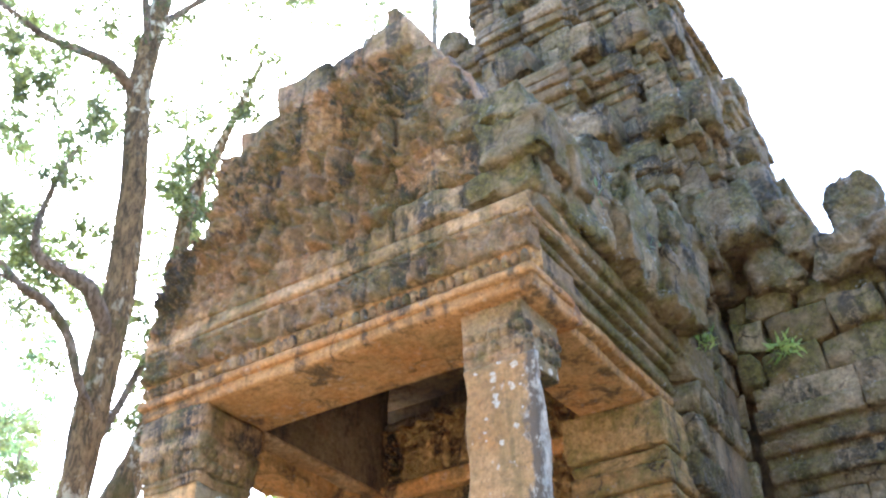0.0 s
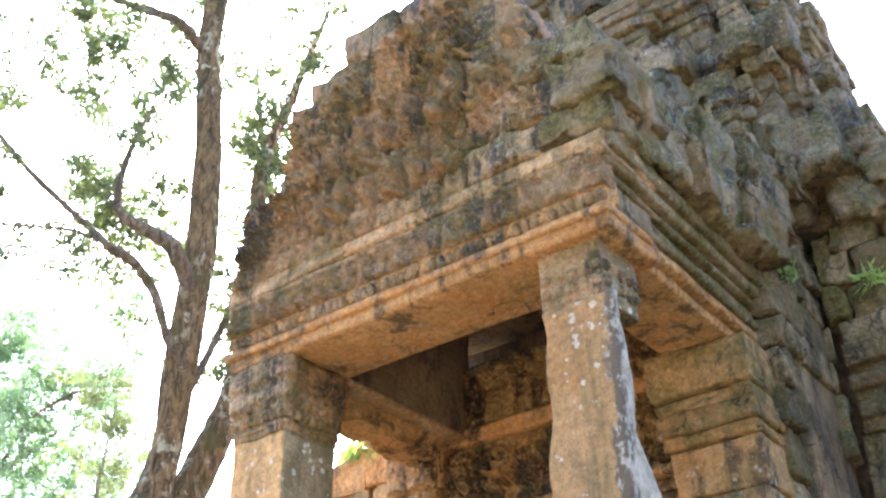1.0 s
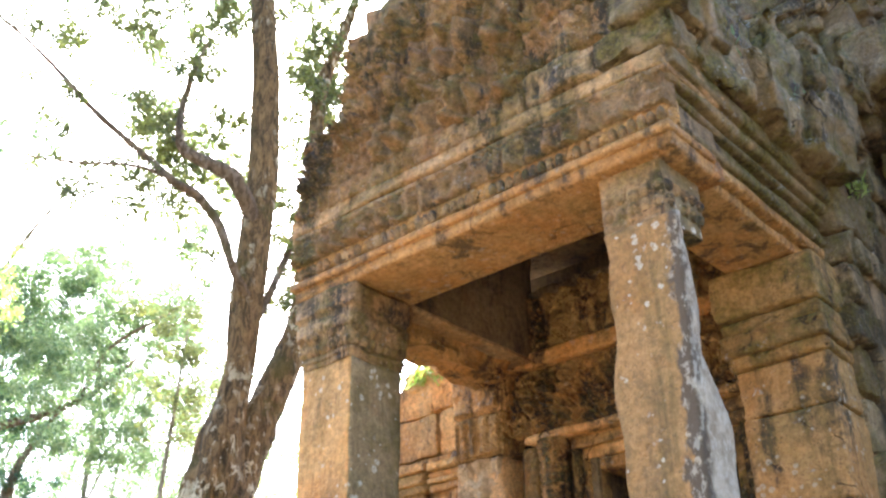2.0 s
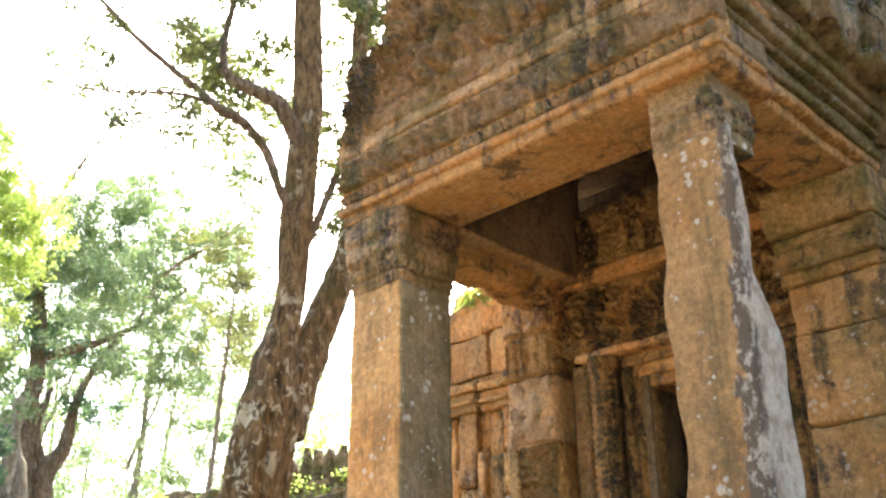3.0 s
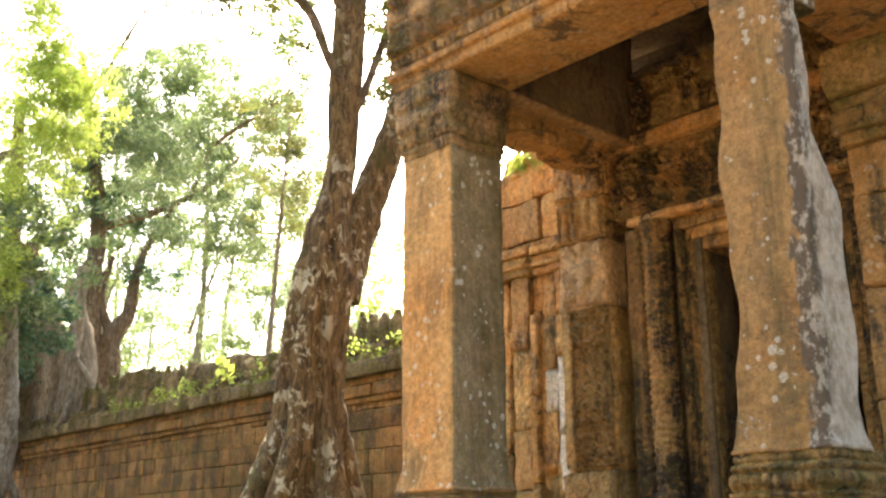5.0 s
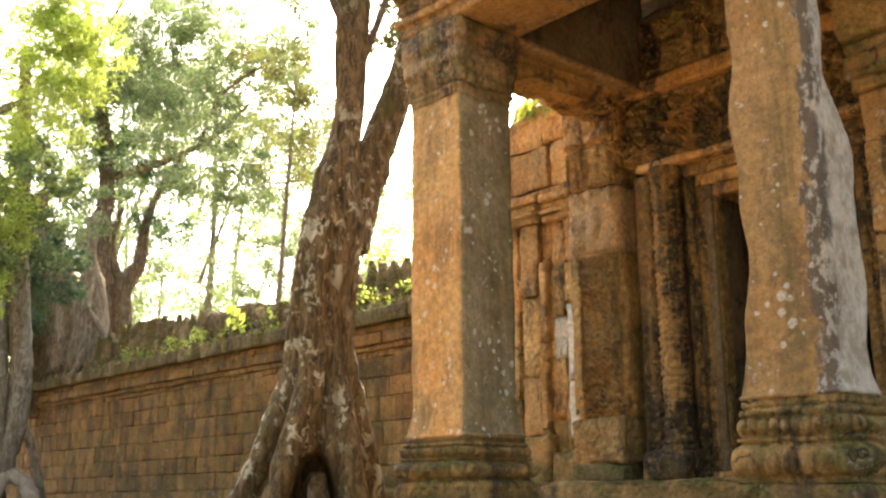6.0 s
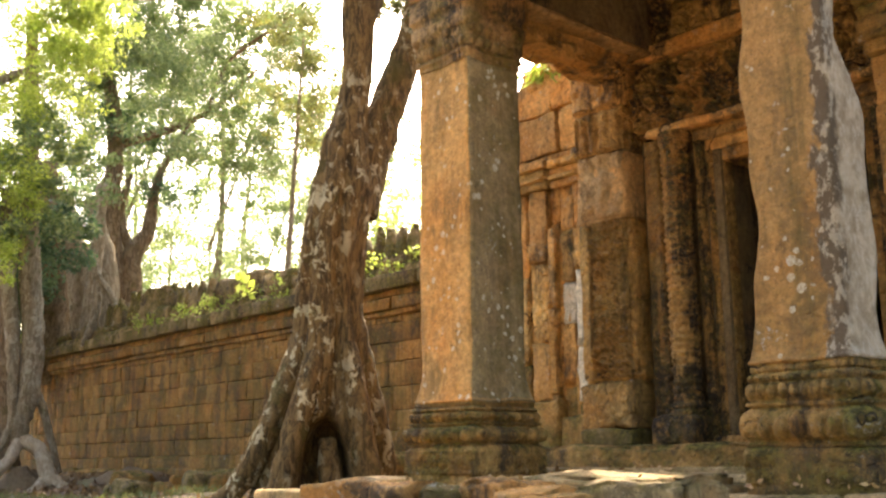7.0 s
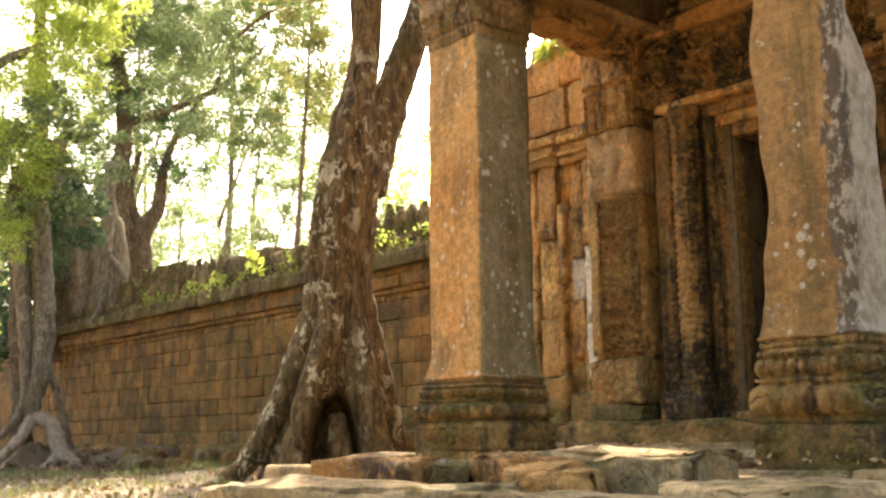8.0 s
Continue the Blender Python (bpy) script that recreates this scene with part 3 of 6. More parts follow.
def pillar(cx, cy, h, label, shaft_label, base_z, top_z, neck, lean=(0, 0), chip=None, seed=0.0, base_mat=OCHRE, flare=0.65, tall=1.0, wide=1.0, grain=(16, 0.035), cap_in=0.0):
    p = thing("stone_pillar", (cx, cy, base_z), label, "pillar", "porch pillars")
    b = base_z
    mesh_part("plinth", *loft(cx, cy, [(b - 0.12, h + 0.115 * wide), (b + 0.17, h + 0.115 * wide), (b + 0.195, h + 0.09 * wide)], n=8, r=0.03, rough=0.016, seed=seed), base_mat, p, "mossy square plinth")
    z0, z1 = b + 0.19, b + 0.19 + 0.26 * tall
    steps = [(0.0, 0.10), (0.04, 0.075), (0.07, 0.070), (0.10, 0.098), (0.16, 0.118), (0.25, 0.125), (0.34, 0.117), (0.40, 0.096), (0.43, 0.066), (0.46, 0.062), (0.475, 0.086), (0.51, 0.086), (0.52, 0.058), (0.55, 0.072), (0.62, 0.086), (0.69, 0.084), (0.74, 0.066), (0.755, 0.05), (0.775, 0.064), (0.815, 0.068), (0.85, 0.062), (0.865, 0.042), (0.885, 0.042), (0.89, 0.052), (1.0, 0.046)]
    base = mesh_part("base", *loft(cx, cy, [(z0 + (z1 - z0) * u, h + o * wide) for u, o in steps], n=14, r=0.016, rough=0.006, step=0.012, seed=seed + 1), base_mat, p, "carved base with lotus mouldings")
    kind = 2
    span = z1 - z0
    square_row(base, cx, cy, h + 0.098 * wide, z0 + 0.10 * span, 0.075, 0.31 * span, 0.085, kind, sides=(0, 1))
    square_row(base, cx, cy, h + 0.066 * wide, z0 + 0.54 * span, 0.050, 0.20 * span, 0.055, kind, True, sides=(0, 1))
    square_row(base, cx, cy, h + 0.052 * wide, z0 + 0.77 * span, 0.027, 0.08 * span, 0.035, kind, sides=(0, 1))
    for a, c in (((cx - h - 0.11 * wide, cy - h - 0.112 * wide), (cx + h + 0.11 * wide, cy - h - 0.112 * wide)), ((cx + h + 0.112 * wide, cy - h - 0.11 * wide), (cx + h + 0.112 * wide, cy + h + 0.11 * wide))):
        mesh_part("plinth_carving", *relief(a, c, b + 0.02, b + 0.17, foliage(0.072, seed, 0.7), 0.016, 0.010, back=0.02), base_mat, p)
    lx, ly = lean[0] * (neck - b), lean[1] * (neck - b)
    mesh_part("shaft", *loft(cx, cy, [(b + 0.185 + 0.26 * tall, h + 0.036), (b + 0.20 + 0.26 * tall, h + 0.036), (b + 0.205 + 0.26 * tall, h + 0.028), (b + 0.26 + 0.26 * tall, h + 0.014), (b + 0.36 + 0.26 * tall, h + 0.003), (neck, h)], n=grain[0], r=0.012, rough=0.010, seed=seed + 2, lean=lean, cut=chip, step=grain[1]), SHAFT, p, shaft_label)
    tx, ty = cx + lx - cap_in, cy + ly - cap_in * 0.3
    h = h - cap_in
    cap = mesh_part("capital", *loft(tx, ty, [(neck - 0.01, h + 0.012 * flare), (neck + 0.03, h + 0.012 * flare), (neck + 0.035, h + 0.028 * flare), (neck + 0.06, h + 0.028 * flare), (neck + 0.065, h + 0.015 * flare), (neck + 0.12, h + 0.035 * flare), (neck + 0.20, h + 0.05 * flare), (neck + 0.205, h + 0.07 * flare), (neck + 0.27, h + 0.075 * flare), (neck + 0.28, h + 0.05 * flare), (neck + 0.33, h + 0.06 * flare), (neck + 0.34, h + 0.085 * flare), (top_z, h + 0.085 * flare)],
                                         n=10, r=0.02, rough=0.016, step=0.025, seed=seed + 4), PEDIMENT, p, "carved capital with lotus bands")
    square_row(cap, tx, ty, h + 0.02 * flare, neck + 0.07, 0.066, 0.075, 0.045, 0, sides=(0, 1))
    square_row(cap, tx, ty, h + 0.04 * flare, neck + 0.15, 0.066, 0.07, 0.045, 0, True, sides=(0, 1))
    return p, cap


HL = 0.225
left, left_cap = pillar(-0.225, 0.225, HL, "ochre square pillar with carved capital and moss-grown base", "ochre shaft with white lichen flecks", 0.44, 3.47, 2.99, seed=2.0, wide=0.7, base_mat=BASE)


def chipped(p):
    """The outer rear corner has split away, more towards the top."""
    x, y, z = p
    if z > 0.95:
        k = min(1.0, (z - 0.95) / 2.2)
        limit = 2.245 + 0.16 * (1 - k) + 0.03 * math.sin(z * 4.1) + 0.02 * math.sin(z * 9.7)
        s = (x - 1.80) + (y - 0.0) * 0.55
        top = (limit - 1.80) + 0.085
        if s > top and x > 2.0:
            f = top / s
            y2 = max(0.0, y - (s - top) * 0.9)
            x2 = 1.80 + (x - 1.80) * (0.35 + 0.65 * f)
            return np.array((x2, y2, z))
        side = max(0.0, min(1.0, (2.02 - x) / 0.17))
        wave = 0.02 * math.sin(z * 5.0) + 0.012 * math.sin(z * 13.0)
        x += side * (0.02 * math.sin(math.pi * min(1.0, (z - 0.95) / 2.1)) + wave * min(1.0, (z - 0.95) / 0.3))
    return np.array((x, y, z))


right, right_cap = pillar(2.06, 0.225, 0.215, "ochre square pillar with a split corner and mossy base", "ochre shaft with one corner broken off grey", 0.40, 3.55, 3.13, lean=(0.008, 0), chip=chipped, seed=9.0, base_mat=BASE, flare=0.15, tall=1.42, wide=0.6, grain=(24, 0.03), cap_in=0.03)
for holder, skin in ((right, SPLIT), (left, SHAFT)):
    shaft = [o for o in holder.children if o.name.startswith("shaft")][0]
    shaft.data.materials[0] = skin
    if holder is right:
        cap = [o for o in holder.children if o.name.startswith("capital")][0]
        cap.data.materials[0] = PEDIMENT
        # the capital's right-facing faces share the side stone with shade in its colour
        cap.data.materials.append(LICHENED_SHADED)
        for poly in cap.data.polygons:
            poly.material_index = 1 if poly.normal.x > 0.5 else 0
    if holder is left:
        # right-facing side: lichen, with its shade put into the darker colour
        shaft.data.materials.append(LICHENED_SHADED)
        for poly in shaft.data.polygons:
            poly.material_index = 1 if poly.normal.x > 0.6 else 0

# ---- beams over the pillars ----
front = thing("carved_lintel_beam", (1.0, 0.2, 3.47), "massive carved sandstone beam resting on the porch pillars", "beam")
v, f = stone_shape((-0.50, -0.06, 3.47), (2.36, 0.50, 3.60), r=0.02, rough=0.014, n=9, seed=3)
mesh_part("soffit_block", v, f, OCHRE, front, "smooth ochre underside block")
mesh_part("bead_moulding", *stone_shape((-0.52, -0.095, 3.545), (2.38, 0.4, 3.60), r=0.018, rough=0.008, n=9, seed=4), OCHRE, front)
mesh_part("frieze", *relief((-0.52, -0.075), (2.38, -0.075), 3.60, 3.76, lambda u, z: 0.3 * noise.noise(Vector((u * 9, z * 9, 2))), 0.04, 0.03), CARVED, front)
petal_row(front, (-0.50, -0.08), (2.36, -0.08), 3.605, 0.058, 0.088, 0.042, 1, miss=0.12)
mesh_part("figure_frieze", *relief((-0.52, -0.09), (2.38, -0.09), 3.70, 3.93, figures(0.13, 0.22, 3.71, 5), 0.09, 0.016), PEDIMENT, front, "worn frieze of small carved lumps")
mesh_part("cornice", *stone_shape((-0.53, -0.10, 3.90), (2.40, 0.5, 3.95), r=0.02, rough=0.016, n=9, seed=6), PEDIMENT, front)
mesh_part("cornice", *stone_shape((-0.53, -0.115, 3.95), (2.42, 0.5, 4.06), r=0.03, rough=0.03, n=9, seed=7), PEDIMENT, front)
mesh_part("core_block", *stone_shape((-0.48, 0.0, 3.58), (2.34, 0.5, 3.97), r=0.02, rough=0.01, n=4), DARK_CORE, front)

side = thing("side_lintel_beam", (2.1, 1.1, 3.5), "sandstone side beam from the pillar to the wall", "beam")
mesh_part("soffit_block", *stone_shape((1.80, 0.46, 3.50), (2.27, 1.95, 3.60), r=0.02, rough=0.012, n=6, seed=8), OCHRE, side)
for z0, z1, o in ((3.56, 3.64, 0.03), (3.65, 3.70, 0.055), (3.71, 3.80, 0.02), (3.81, 3.86, 0.06), (3.87, 3.95, 0.10), (3.95, 4.06, 0.14)):
    mesh_part("moulding", *stone_shape((1.84, -0.07, z0), (2.30 + o, 2.02, z1), r=0.02, rough=0.014, n=9, seed=z0 * 9), CARVED if z0 < 3.64 else MOSSY, side)
leftb = thing("side_lintel_beam", (-0.2, 1.1, 3.47), "ochre side beam over the open flank of the porch", "beam")
# paler stone on the underside: bounced floor light put into its colour
mesh_part("soffit_block", *stone_shape((-0.47, 0.46, 3.47), (0.02, 1.95, 3.51), r=0.015, rough=0.015, n=6, seed=12), PALE, leftb)
mesh_part("broken_underside", *stone_shape((-0.49, 0.50, 3.35), (-0.12, 1.75, 3.50), r=0.03, rough=0.07, n=14, seed=14, chip=0.06, scale=3, lean=(0.25, 0)), OCHRE, leftb, "broken ochre block under the beam")
mesh_part("frieze", *stone_shape((-0.50, 0.48, 3.50), (-0.005, 1.98, 4.5), r=0.03, rough=0.02, n=6, seed=13), DARK_CORE, leftb)

# ---- pediment ----
ped = thing("pediment", (1.0, 0.1, 4.0), "ruined carved sandstone pediment over the porch with broken outline", "pediment")
EDGE_L = [(4.0, -0.50), (4.35, -0.55), (4.66, -0.52), (4.74, -0.2), (5.0, -0.14), (5.3, -0.06), (5.5, 0.0), (5.72, 0.22), (5.9, 0.55), (6.02, 1.0), (6.1, 1.4)]
EDGE_R = [(4.0, 2.42), (4.35, 2.48), (4.56, 2.46), (4.8, 2.18), (4.96, 2.02), (5.3, 1.85), (5.55, 1.72), (5.86, 1.58), (6.1, 1.45)]


def along(edge, z):
    return float(np.interp(z, [e[0] for e in edge], [e[1] for e in edge]))


z = 4.04
row = 0
while z < 5.98:
    tall = RNG.uniform(0.2, 0.3)
    x0, x1 = along(EDGE_L, z + tall * 0.6), along(EDGE_R, z + tall * 0.6)
    x = x0
    while x < x1 - 0.08:
        w = min(RNG.uniform(0.26, 0.58), x1 - x)
        if x1 - x - w < 0.15:
            w = x1 - x
        central = 0.22 < x + w / 2 < 1.75 and 4.25 < z + tall / 2 < 5.25
        out = 0.0 if central else RNG.uniform(-0.05, 0.05)
        stone("stone", (x + 0.006, -0.06 - out, z), (x + w - 0.006, 0.42 + RNG.uniform(-0.05, 0.08), z + tall * 1.01), PEDIMENT, ped, r=0.016, rough=0.03, n=6, seed=RNG.random() * 99, scale=6, chip=0.03)
        x += w
    z += tall
    row += 1
mesh_part("figure_panel", *relief((0.20, -0.06), (1.50, -0.06), 4.20, 5.05, figures(0.21, 0.42, 4.22, 11), 0.22, 0.018), PEDIMENT, ped, "worn panel of carved upright lumps")
mesh_part("figure_band", *relief((-0.48, -0.10), (1.50, -0.10), 4.04, 4.22, figures(0.10, 0.17, 4.05, 31), 0.07, 0.016), PEDIMENT, ped, "worn band of small carved lumps")
mesh_part("scroll_border", *relief((-0.46, -0.08), (0.22, -0.08), 4.20, 4.70, foliage(0.17, 4), 0.11, 0.016), PEDIMENT, ped, "worn leaf scroll carving")
mesh_part("scroll_border", *relief((-0.08, -0.06), (0.50, -0.06), 4.70, 5.45, foliage(0.18, 6), 0.11, 0.018), PEDIMENT, ped)
mesh_part("scroll_border", *relief((0.45, -0.06), (1.55, -0.06), 5.05, 5.60, foliage(0.19, 8), 0.11, 0.018), PEDIMENT, ped)
mesh_part("scroll_border", *relief((1.50, -0.09), (2.0, -0.09), 4.30, 5.0, foliage(0.17, 10), 0.10, 0.018), PEDIMENT, ped)
for lo, hi, mat, ln in [((1.40, -0.02, 5.3), (1.62, 0.3, 5.86), PEDIMENT, -0.25), ((1.55, -0.06, 5.0), (1.98, 0.35, 5.42), PEDIMENT, -0.35), ((1.85, -0.16, 4.58), (2.42, 0.4, 4.84), MOSSY, -0.1), ((2.1, -0.16, 4.28), (2.54, 0.5, 4.60), MOSSY, 0.0), ((1.72, -0.12, 4.30), (2.12, 0.4, 4.58), PEDIMENT, 0.0), ((1.50, -0.12, 4.06), (2.0, 0.4, 4.27), PEDIMENT, 0.0), ((1.98, -0.13, 4.06), (2.46, 0.4, 4.27), MOSSY, 0.0)]:
    stone("stone", lo, hi, mat, ped, r=0.02, rough=0.045, n=14, seed=lo[0] * 7, lean=(ln, 0), scale=4, chip=0.04)
mesh_part("core_block", *stone_shape((-0.3, 0.05, 4.0), (2.2, 0.36, 4.7), r=0.02, rough=0.01, n=3), DARK_CORE, ped)

# ---- porch roof: corbelled stones ----
roof = thing("porch_roof", (1.0, 1.2, 4.0), "collapsing corbelled roof of large mossy sandstone blocks", "roof")
mesh_part("vault", *stone_shape((0.25, 0.40, 4.50), (2.0, 2.6, 4.95), r=0.25, rough=0.06, n=9), DARK_CORE, roof)
mesh_part("vault", *stone_shape((-0.4, 0.45, 4.45), (2.2, 2.4, 4.6), r=0.02, rough=0.02, n=4), DARK_CORE, roof)
for k, (lo, hi, mat) in enumerate([
    ((2.0, 0.15, 4.05), (2.52, 0.85, 4.50), MOSSY), ((1.95, 0.80, 4.05), (2.58, 1.45, 4.55), MOSSY), ((2.0, 1.42, 4.05), (2.62, 2.05, 4.50), MOSSY),
    ((1.85, 0.45, 4.45), (2.42, 1.15, 4.88), MOSSY), ((1.80, 1.10, 4.50), (2.50, 1.85, 5.02), MOSSY), ((1.85, 1.78, 4.45), (2.58, 2.45, 5.12), TOWER),
    ((1.7, 1.5, 4.95), (2.40, 2.3, 5.34), MOSSY), ((1.5, 0.6, 4.8), (2.1, 1.4, 5.15), TOWER), ((1.2, 0.5, 4.8), (1.7, 1.3, 5.3), TOWER), ((0.3, 0.5, 4.75), (1.3, 2.2, 5.2), TOWER), ((2.0, 2.3, 5.0), (2.62, 2.75, 5.45), TOWER),
    ((1.2, 1.4, 5.1), (2.2, 2.6, 5.7), TOWER)]):
    stone("stone", lo, hi, mat, roof, r=0.03, rough=0.075, n=14, seed=k * 3.7 + 1, turn=RNG.uniform(-0.06, 0.06), scale=3.2, chip=0.07)

# ---- front wall with doorway ----
WALL_Y = 2.0
wall = thing("wall_front", (0.9, 2.4, 0.4), "ochre sandstone gate wall with cracked blocks", "wall", kind="structure")


def course_wall(parent, a, b, z0, z1, tall, wide, material, thick=0.3, gap=0.006, out=0.012, holes=(), rough=0.012, n=3, name="stone", r=0.02, ragged=0.0):
    """Courses of blocks from plan point a to b, facing right of the line. holes: (u0, u1, z0, z1)."""
    a, b = np.array(a, float), np.array(b, float)
    length = np.linalg.norm(b - a)
    t = (b - a) / length
    o = np.array([t[1], -t[0]])
    turn = math.atan2(t[1], t[0])
    z = z0
    while z < z1 - 0.05:
        h = min(tall * RNG.uniform(0.85, 1.15), z1 - z)
        u = -RNG.uniform(0, wide * 0.6)
        while u < length:
            w = wide * RNG.uniform(0.65, 1.4)
            u0, u1 = max(u, 0), min(u + w, length)
            u += w
            if u1 - u0 < 0.06:
                continue
            if any(u0 < k[1] - 0.02 and u1 > k[0] + 0.02 and z < k[3] - 0.02 and z + h > k[2] + 0.02 for k in holes):
                continue
            if ragged and z + h > z1 - ragged and RNG.random() < 0.3:
                continue
            push = RNG.uniform(-out, out)
            c = a + t * (u0 + u1) / 2 + o * (push - thick / 2)
            hw = (u1 - u0) / 2 - gap
            stone(name, (c[0] - hw, c[1] - thick / 2, z + gap), (c[0] + hw, c[1] + thick / 2, z + h - gap), material, parent, r=r, rough=rough, n=n, seed=RNG.random() * 99, turn=turn)
        z += h


mesh_part("core_block", *stone_shape((-2.33, 2.22, 0.1), (0.30, 2.6, 3.4), r=0.02, rough=0.02, n=4), DARK_CORE, wall)
mesh_part("core_block", *stone_shape((1.62, 2.22, 0.3), (2.45, 3.0, 4.2), r=0.02, rough=0.02, n=4), DARK_CORE, wall)
mesh_part("core_block", *stone_shape((-0.85, 2.25, 2.72), (2.45, 3.0, 4.4), r=0.02, rough=0.02, n=4), DARK_CORE, wall)
course_wall(wall, (-2.35, 2.02), (-0.80, 2.02), 0.5, 3.68, 0.33, 0.40, OCHRE, out=0.03, r=0.012, rough=0.035, n=6, gap=0.003, ragged=0.12)

stone("stone", (-1.54, 2.04, 3.55), (-1.00, 2.32, 3.83), OCHRE, wall, r=0.03, rough=0.05, n=6, seed=61, chip=0.05)

# carved pilaster of stacked stones beside the door
for z0, z1, o, mat in ((0.635, 0.76, 0.05, MOSSY), (0.76, 1.10, 0.035, CARVED), (1.10, 1.70, 0.0, CARVED), (1.70, 2.30, 0.0, CARVED), (2.30, 2.80, 0.02, PALE), (2.80, 2.96, 0.0, BLACKENED), (2.96, 3.16, 0.02, CARVED), (3.16, 3.56, 0.035, OCHRE)):
    stone("pilaster_stone", (-0.71 - o, 1.85 - o, z0), (-0.24, 2.25, z1 - 0.003), mat, wall, r=0.012, rough=0.022, n=9, seed=z0 * 13, chip=0.03)
mesh_part("pilaster_carving", *relief((-0.69, 1.84), (-0.27, 1.84), 2.30, 2.81, lambda u, z: 0.5 + 1.1 * noise.noise(Vector((u * 4, z * 3, 9))) + 0.7 * noise.noise(Vector((u * 11, z * 8, 3))) + 0.3 * noise.noise(Vector((u * 30, z * 26, 1))), 0.06, 0.016), PALE, wall, "freshly broken pale patch")
mesh_part("pilaster_carving", *relief((-0.60, 1.82), (-0.27, 1.82), 1.12, 2.30, foliage(0.115, 21, 0.5), 0.06, 0.010), CARVED, wall, "panel of worn leaf scrolls")
mesh_part("pilaster_border", *stone_shape((-0.70, 1.80, 1.12), (-0.61, 2.0, 2.28), r=0.012, rough=0.014, n=9, seed=8), CARVED, wall)
mesh_part("pilaster_carving", *relief((-0.70, 1.83), (-0.27, 1.83), 2.82, 3.14, flutes(23), 0.06, 0.014), CARVED, wall)
mesh_part("pilaster_carving", *relief((-0.72, 1.80), (-0.27, 1.80), 3.17, 3.54, lambda u, z: 0.4 + 0.8 * noise.noise(Vector((u * 7, z * 6, 5))) + 0.5 * noise.noise(Vector((u * 20, z * 16, 3))), 0.05, 0.014), OCHRE, wall, "rough broken ochre block")
STRIPS = [(-0.86, -0.72, 1.93, ((0.52, 0.98, BASE), (0.98, 1.40, WHITE), (1.40, 2.0, WHITE), (2.0, 2.34, CARVED), (2.34, 2.70, OCHRE))),
          (-1.02, -0.885, 1.96, ((0.52, 1.1, BASE), (1.1, 1.58, OCHRE), (1.58, 1.92, WHITE), (1.92, 2.34, BLACKENED), (2.34, 2.70, OCHRE))),
          (-1.13, -1.06, 1.91, ((0.52, 1.05, BASE), (1.05, 1.72, CARVED), (1.72, 2.36, OCHRE))),
          (-1.34, -1.15, 1.94, ((0.52, 1.0, BASE), (1.0, 1.46, OCHRE), (1.46, 2.1, CARVED), (2.1, 2.70, OCHRE))),
          (-1.56, -1.38, 1.95, ((0.52, 1.3, BASE), (1.3, 2.0, CARVED), (2.0, 2.70, OCHRE)))]
for k, (x0, x1, y, pieces) in enumerate(STRIPS):
    for i, (z0, z1, mat) in enumerate(pieces):
        stone("pilaster_stone", (x0, y - 0.012 * (i % 2), z0), (x1, 2.2, z1 - 0.006), mat, wall, r=0.010, rough=0.018, n=9, seed=k * 7 + i * 3 + 31, chip=0.04, scale=7)
for k, (z0, z1, y) in enumerate(((2.70, 2.76, 1.90), (2.765, 2.80, 1.87), (2.805, 2.86, 1.90), (2.865, 2.93, 1.86))):
    stone("ledge_stone", (-1.62, y, z0), (-1.10, 2.2, z1), OCHRE if k % 2 else CARVED, wall, r=0.010, rough=0.008, n=9, seed=k + 5, chip=0.03, lean=(0.1, 0))
    stone("ledge_stone", (-1.07, y, z0 - 0.02), (-0.73, 2.2, z1 - 0.02), CARVED if k % 2 else OCHRE, wall, r=0.010, rough=0.008, n=9, seed=k + 15, chip=0.03)
mesh_part("worn_face", *relief((-2.3, 2.0), (-0.75, 2.0), 0.62, 2.3, flutes(3), 0.05, 0.025, back=0.05), CARVED, wall, "worn fluted wall face")
for k in range(4):
    x = -2.1 + 0.36 * k
    stone("foot_stone", (x, 1.86 + 0.02 * (k % 2), 0.46), (x + 0.35, 2.1, 0.86 + 0.07 * (k % 3)), BASE, wall, r=0.02, rough=0.03, n=6, seed=k + 140, chip=0.03)
# beam band over the doorway
mesh_part("band", *stone_shape((-0.30, 1.86, 3.44), (2.3, 2.4, 3.56), r=0.02, rough=0.015, n=9, seed=41), OCHRE, wall, "pale ochre ledge")
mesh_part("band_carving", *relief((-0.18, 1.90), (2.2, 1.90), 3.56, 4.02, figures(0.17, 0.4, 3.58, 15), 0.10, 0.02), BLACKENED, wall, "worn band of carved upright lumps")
mesh_part("band_carving", *relief((-0.25, 1.93), (2.2, 1.93), 4.02, 4.12, scrolls(0.09, 17), 0.05, 0.025), DARK_CORE, wall)
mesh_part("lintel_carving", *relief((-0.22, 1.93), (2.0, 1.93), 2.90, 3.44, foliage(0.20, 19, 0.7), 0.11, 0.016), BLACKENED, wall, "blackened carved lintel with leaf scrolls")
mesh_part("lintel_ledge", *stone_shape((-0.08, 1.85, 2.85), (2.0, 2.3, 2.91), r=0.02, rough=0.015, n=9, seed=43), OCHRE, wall)

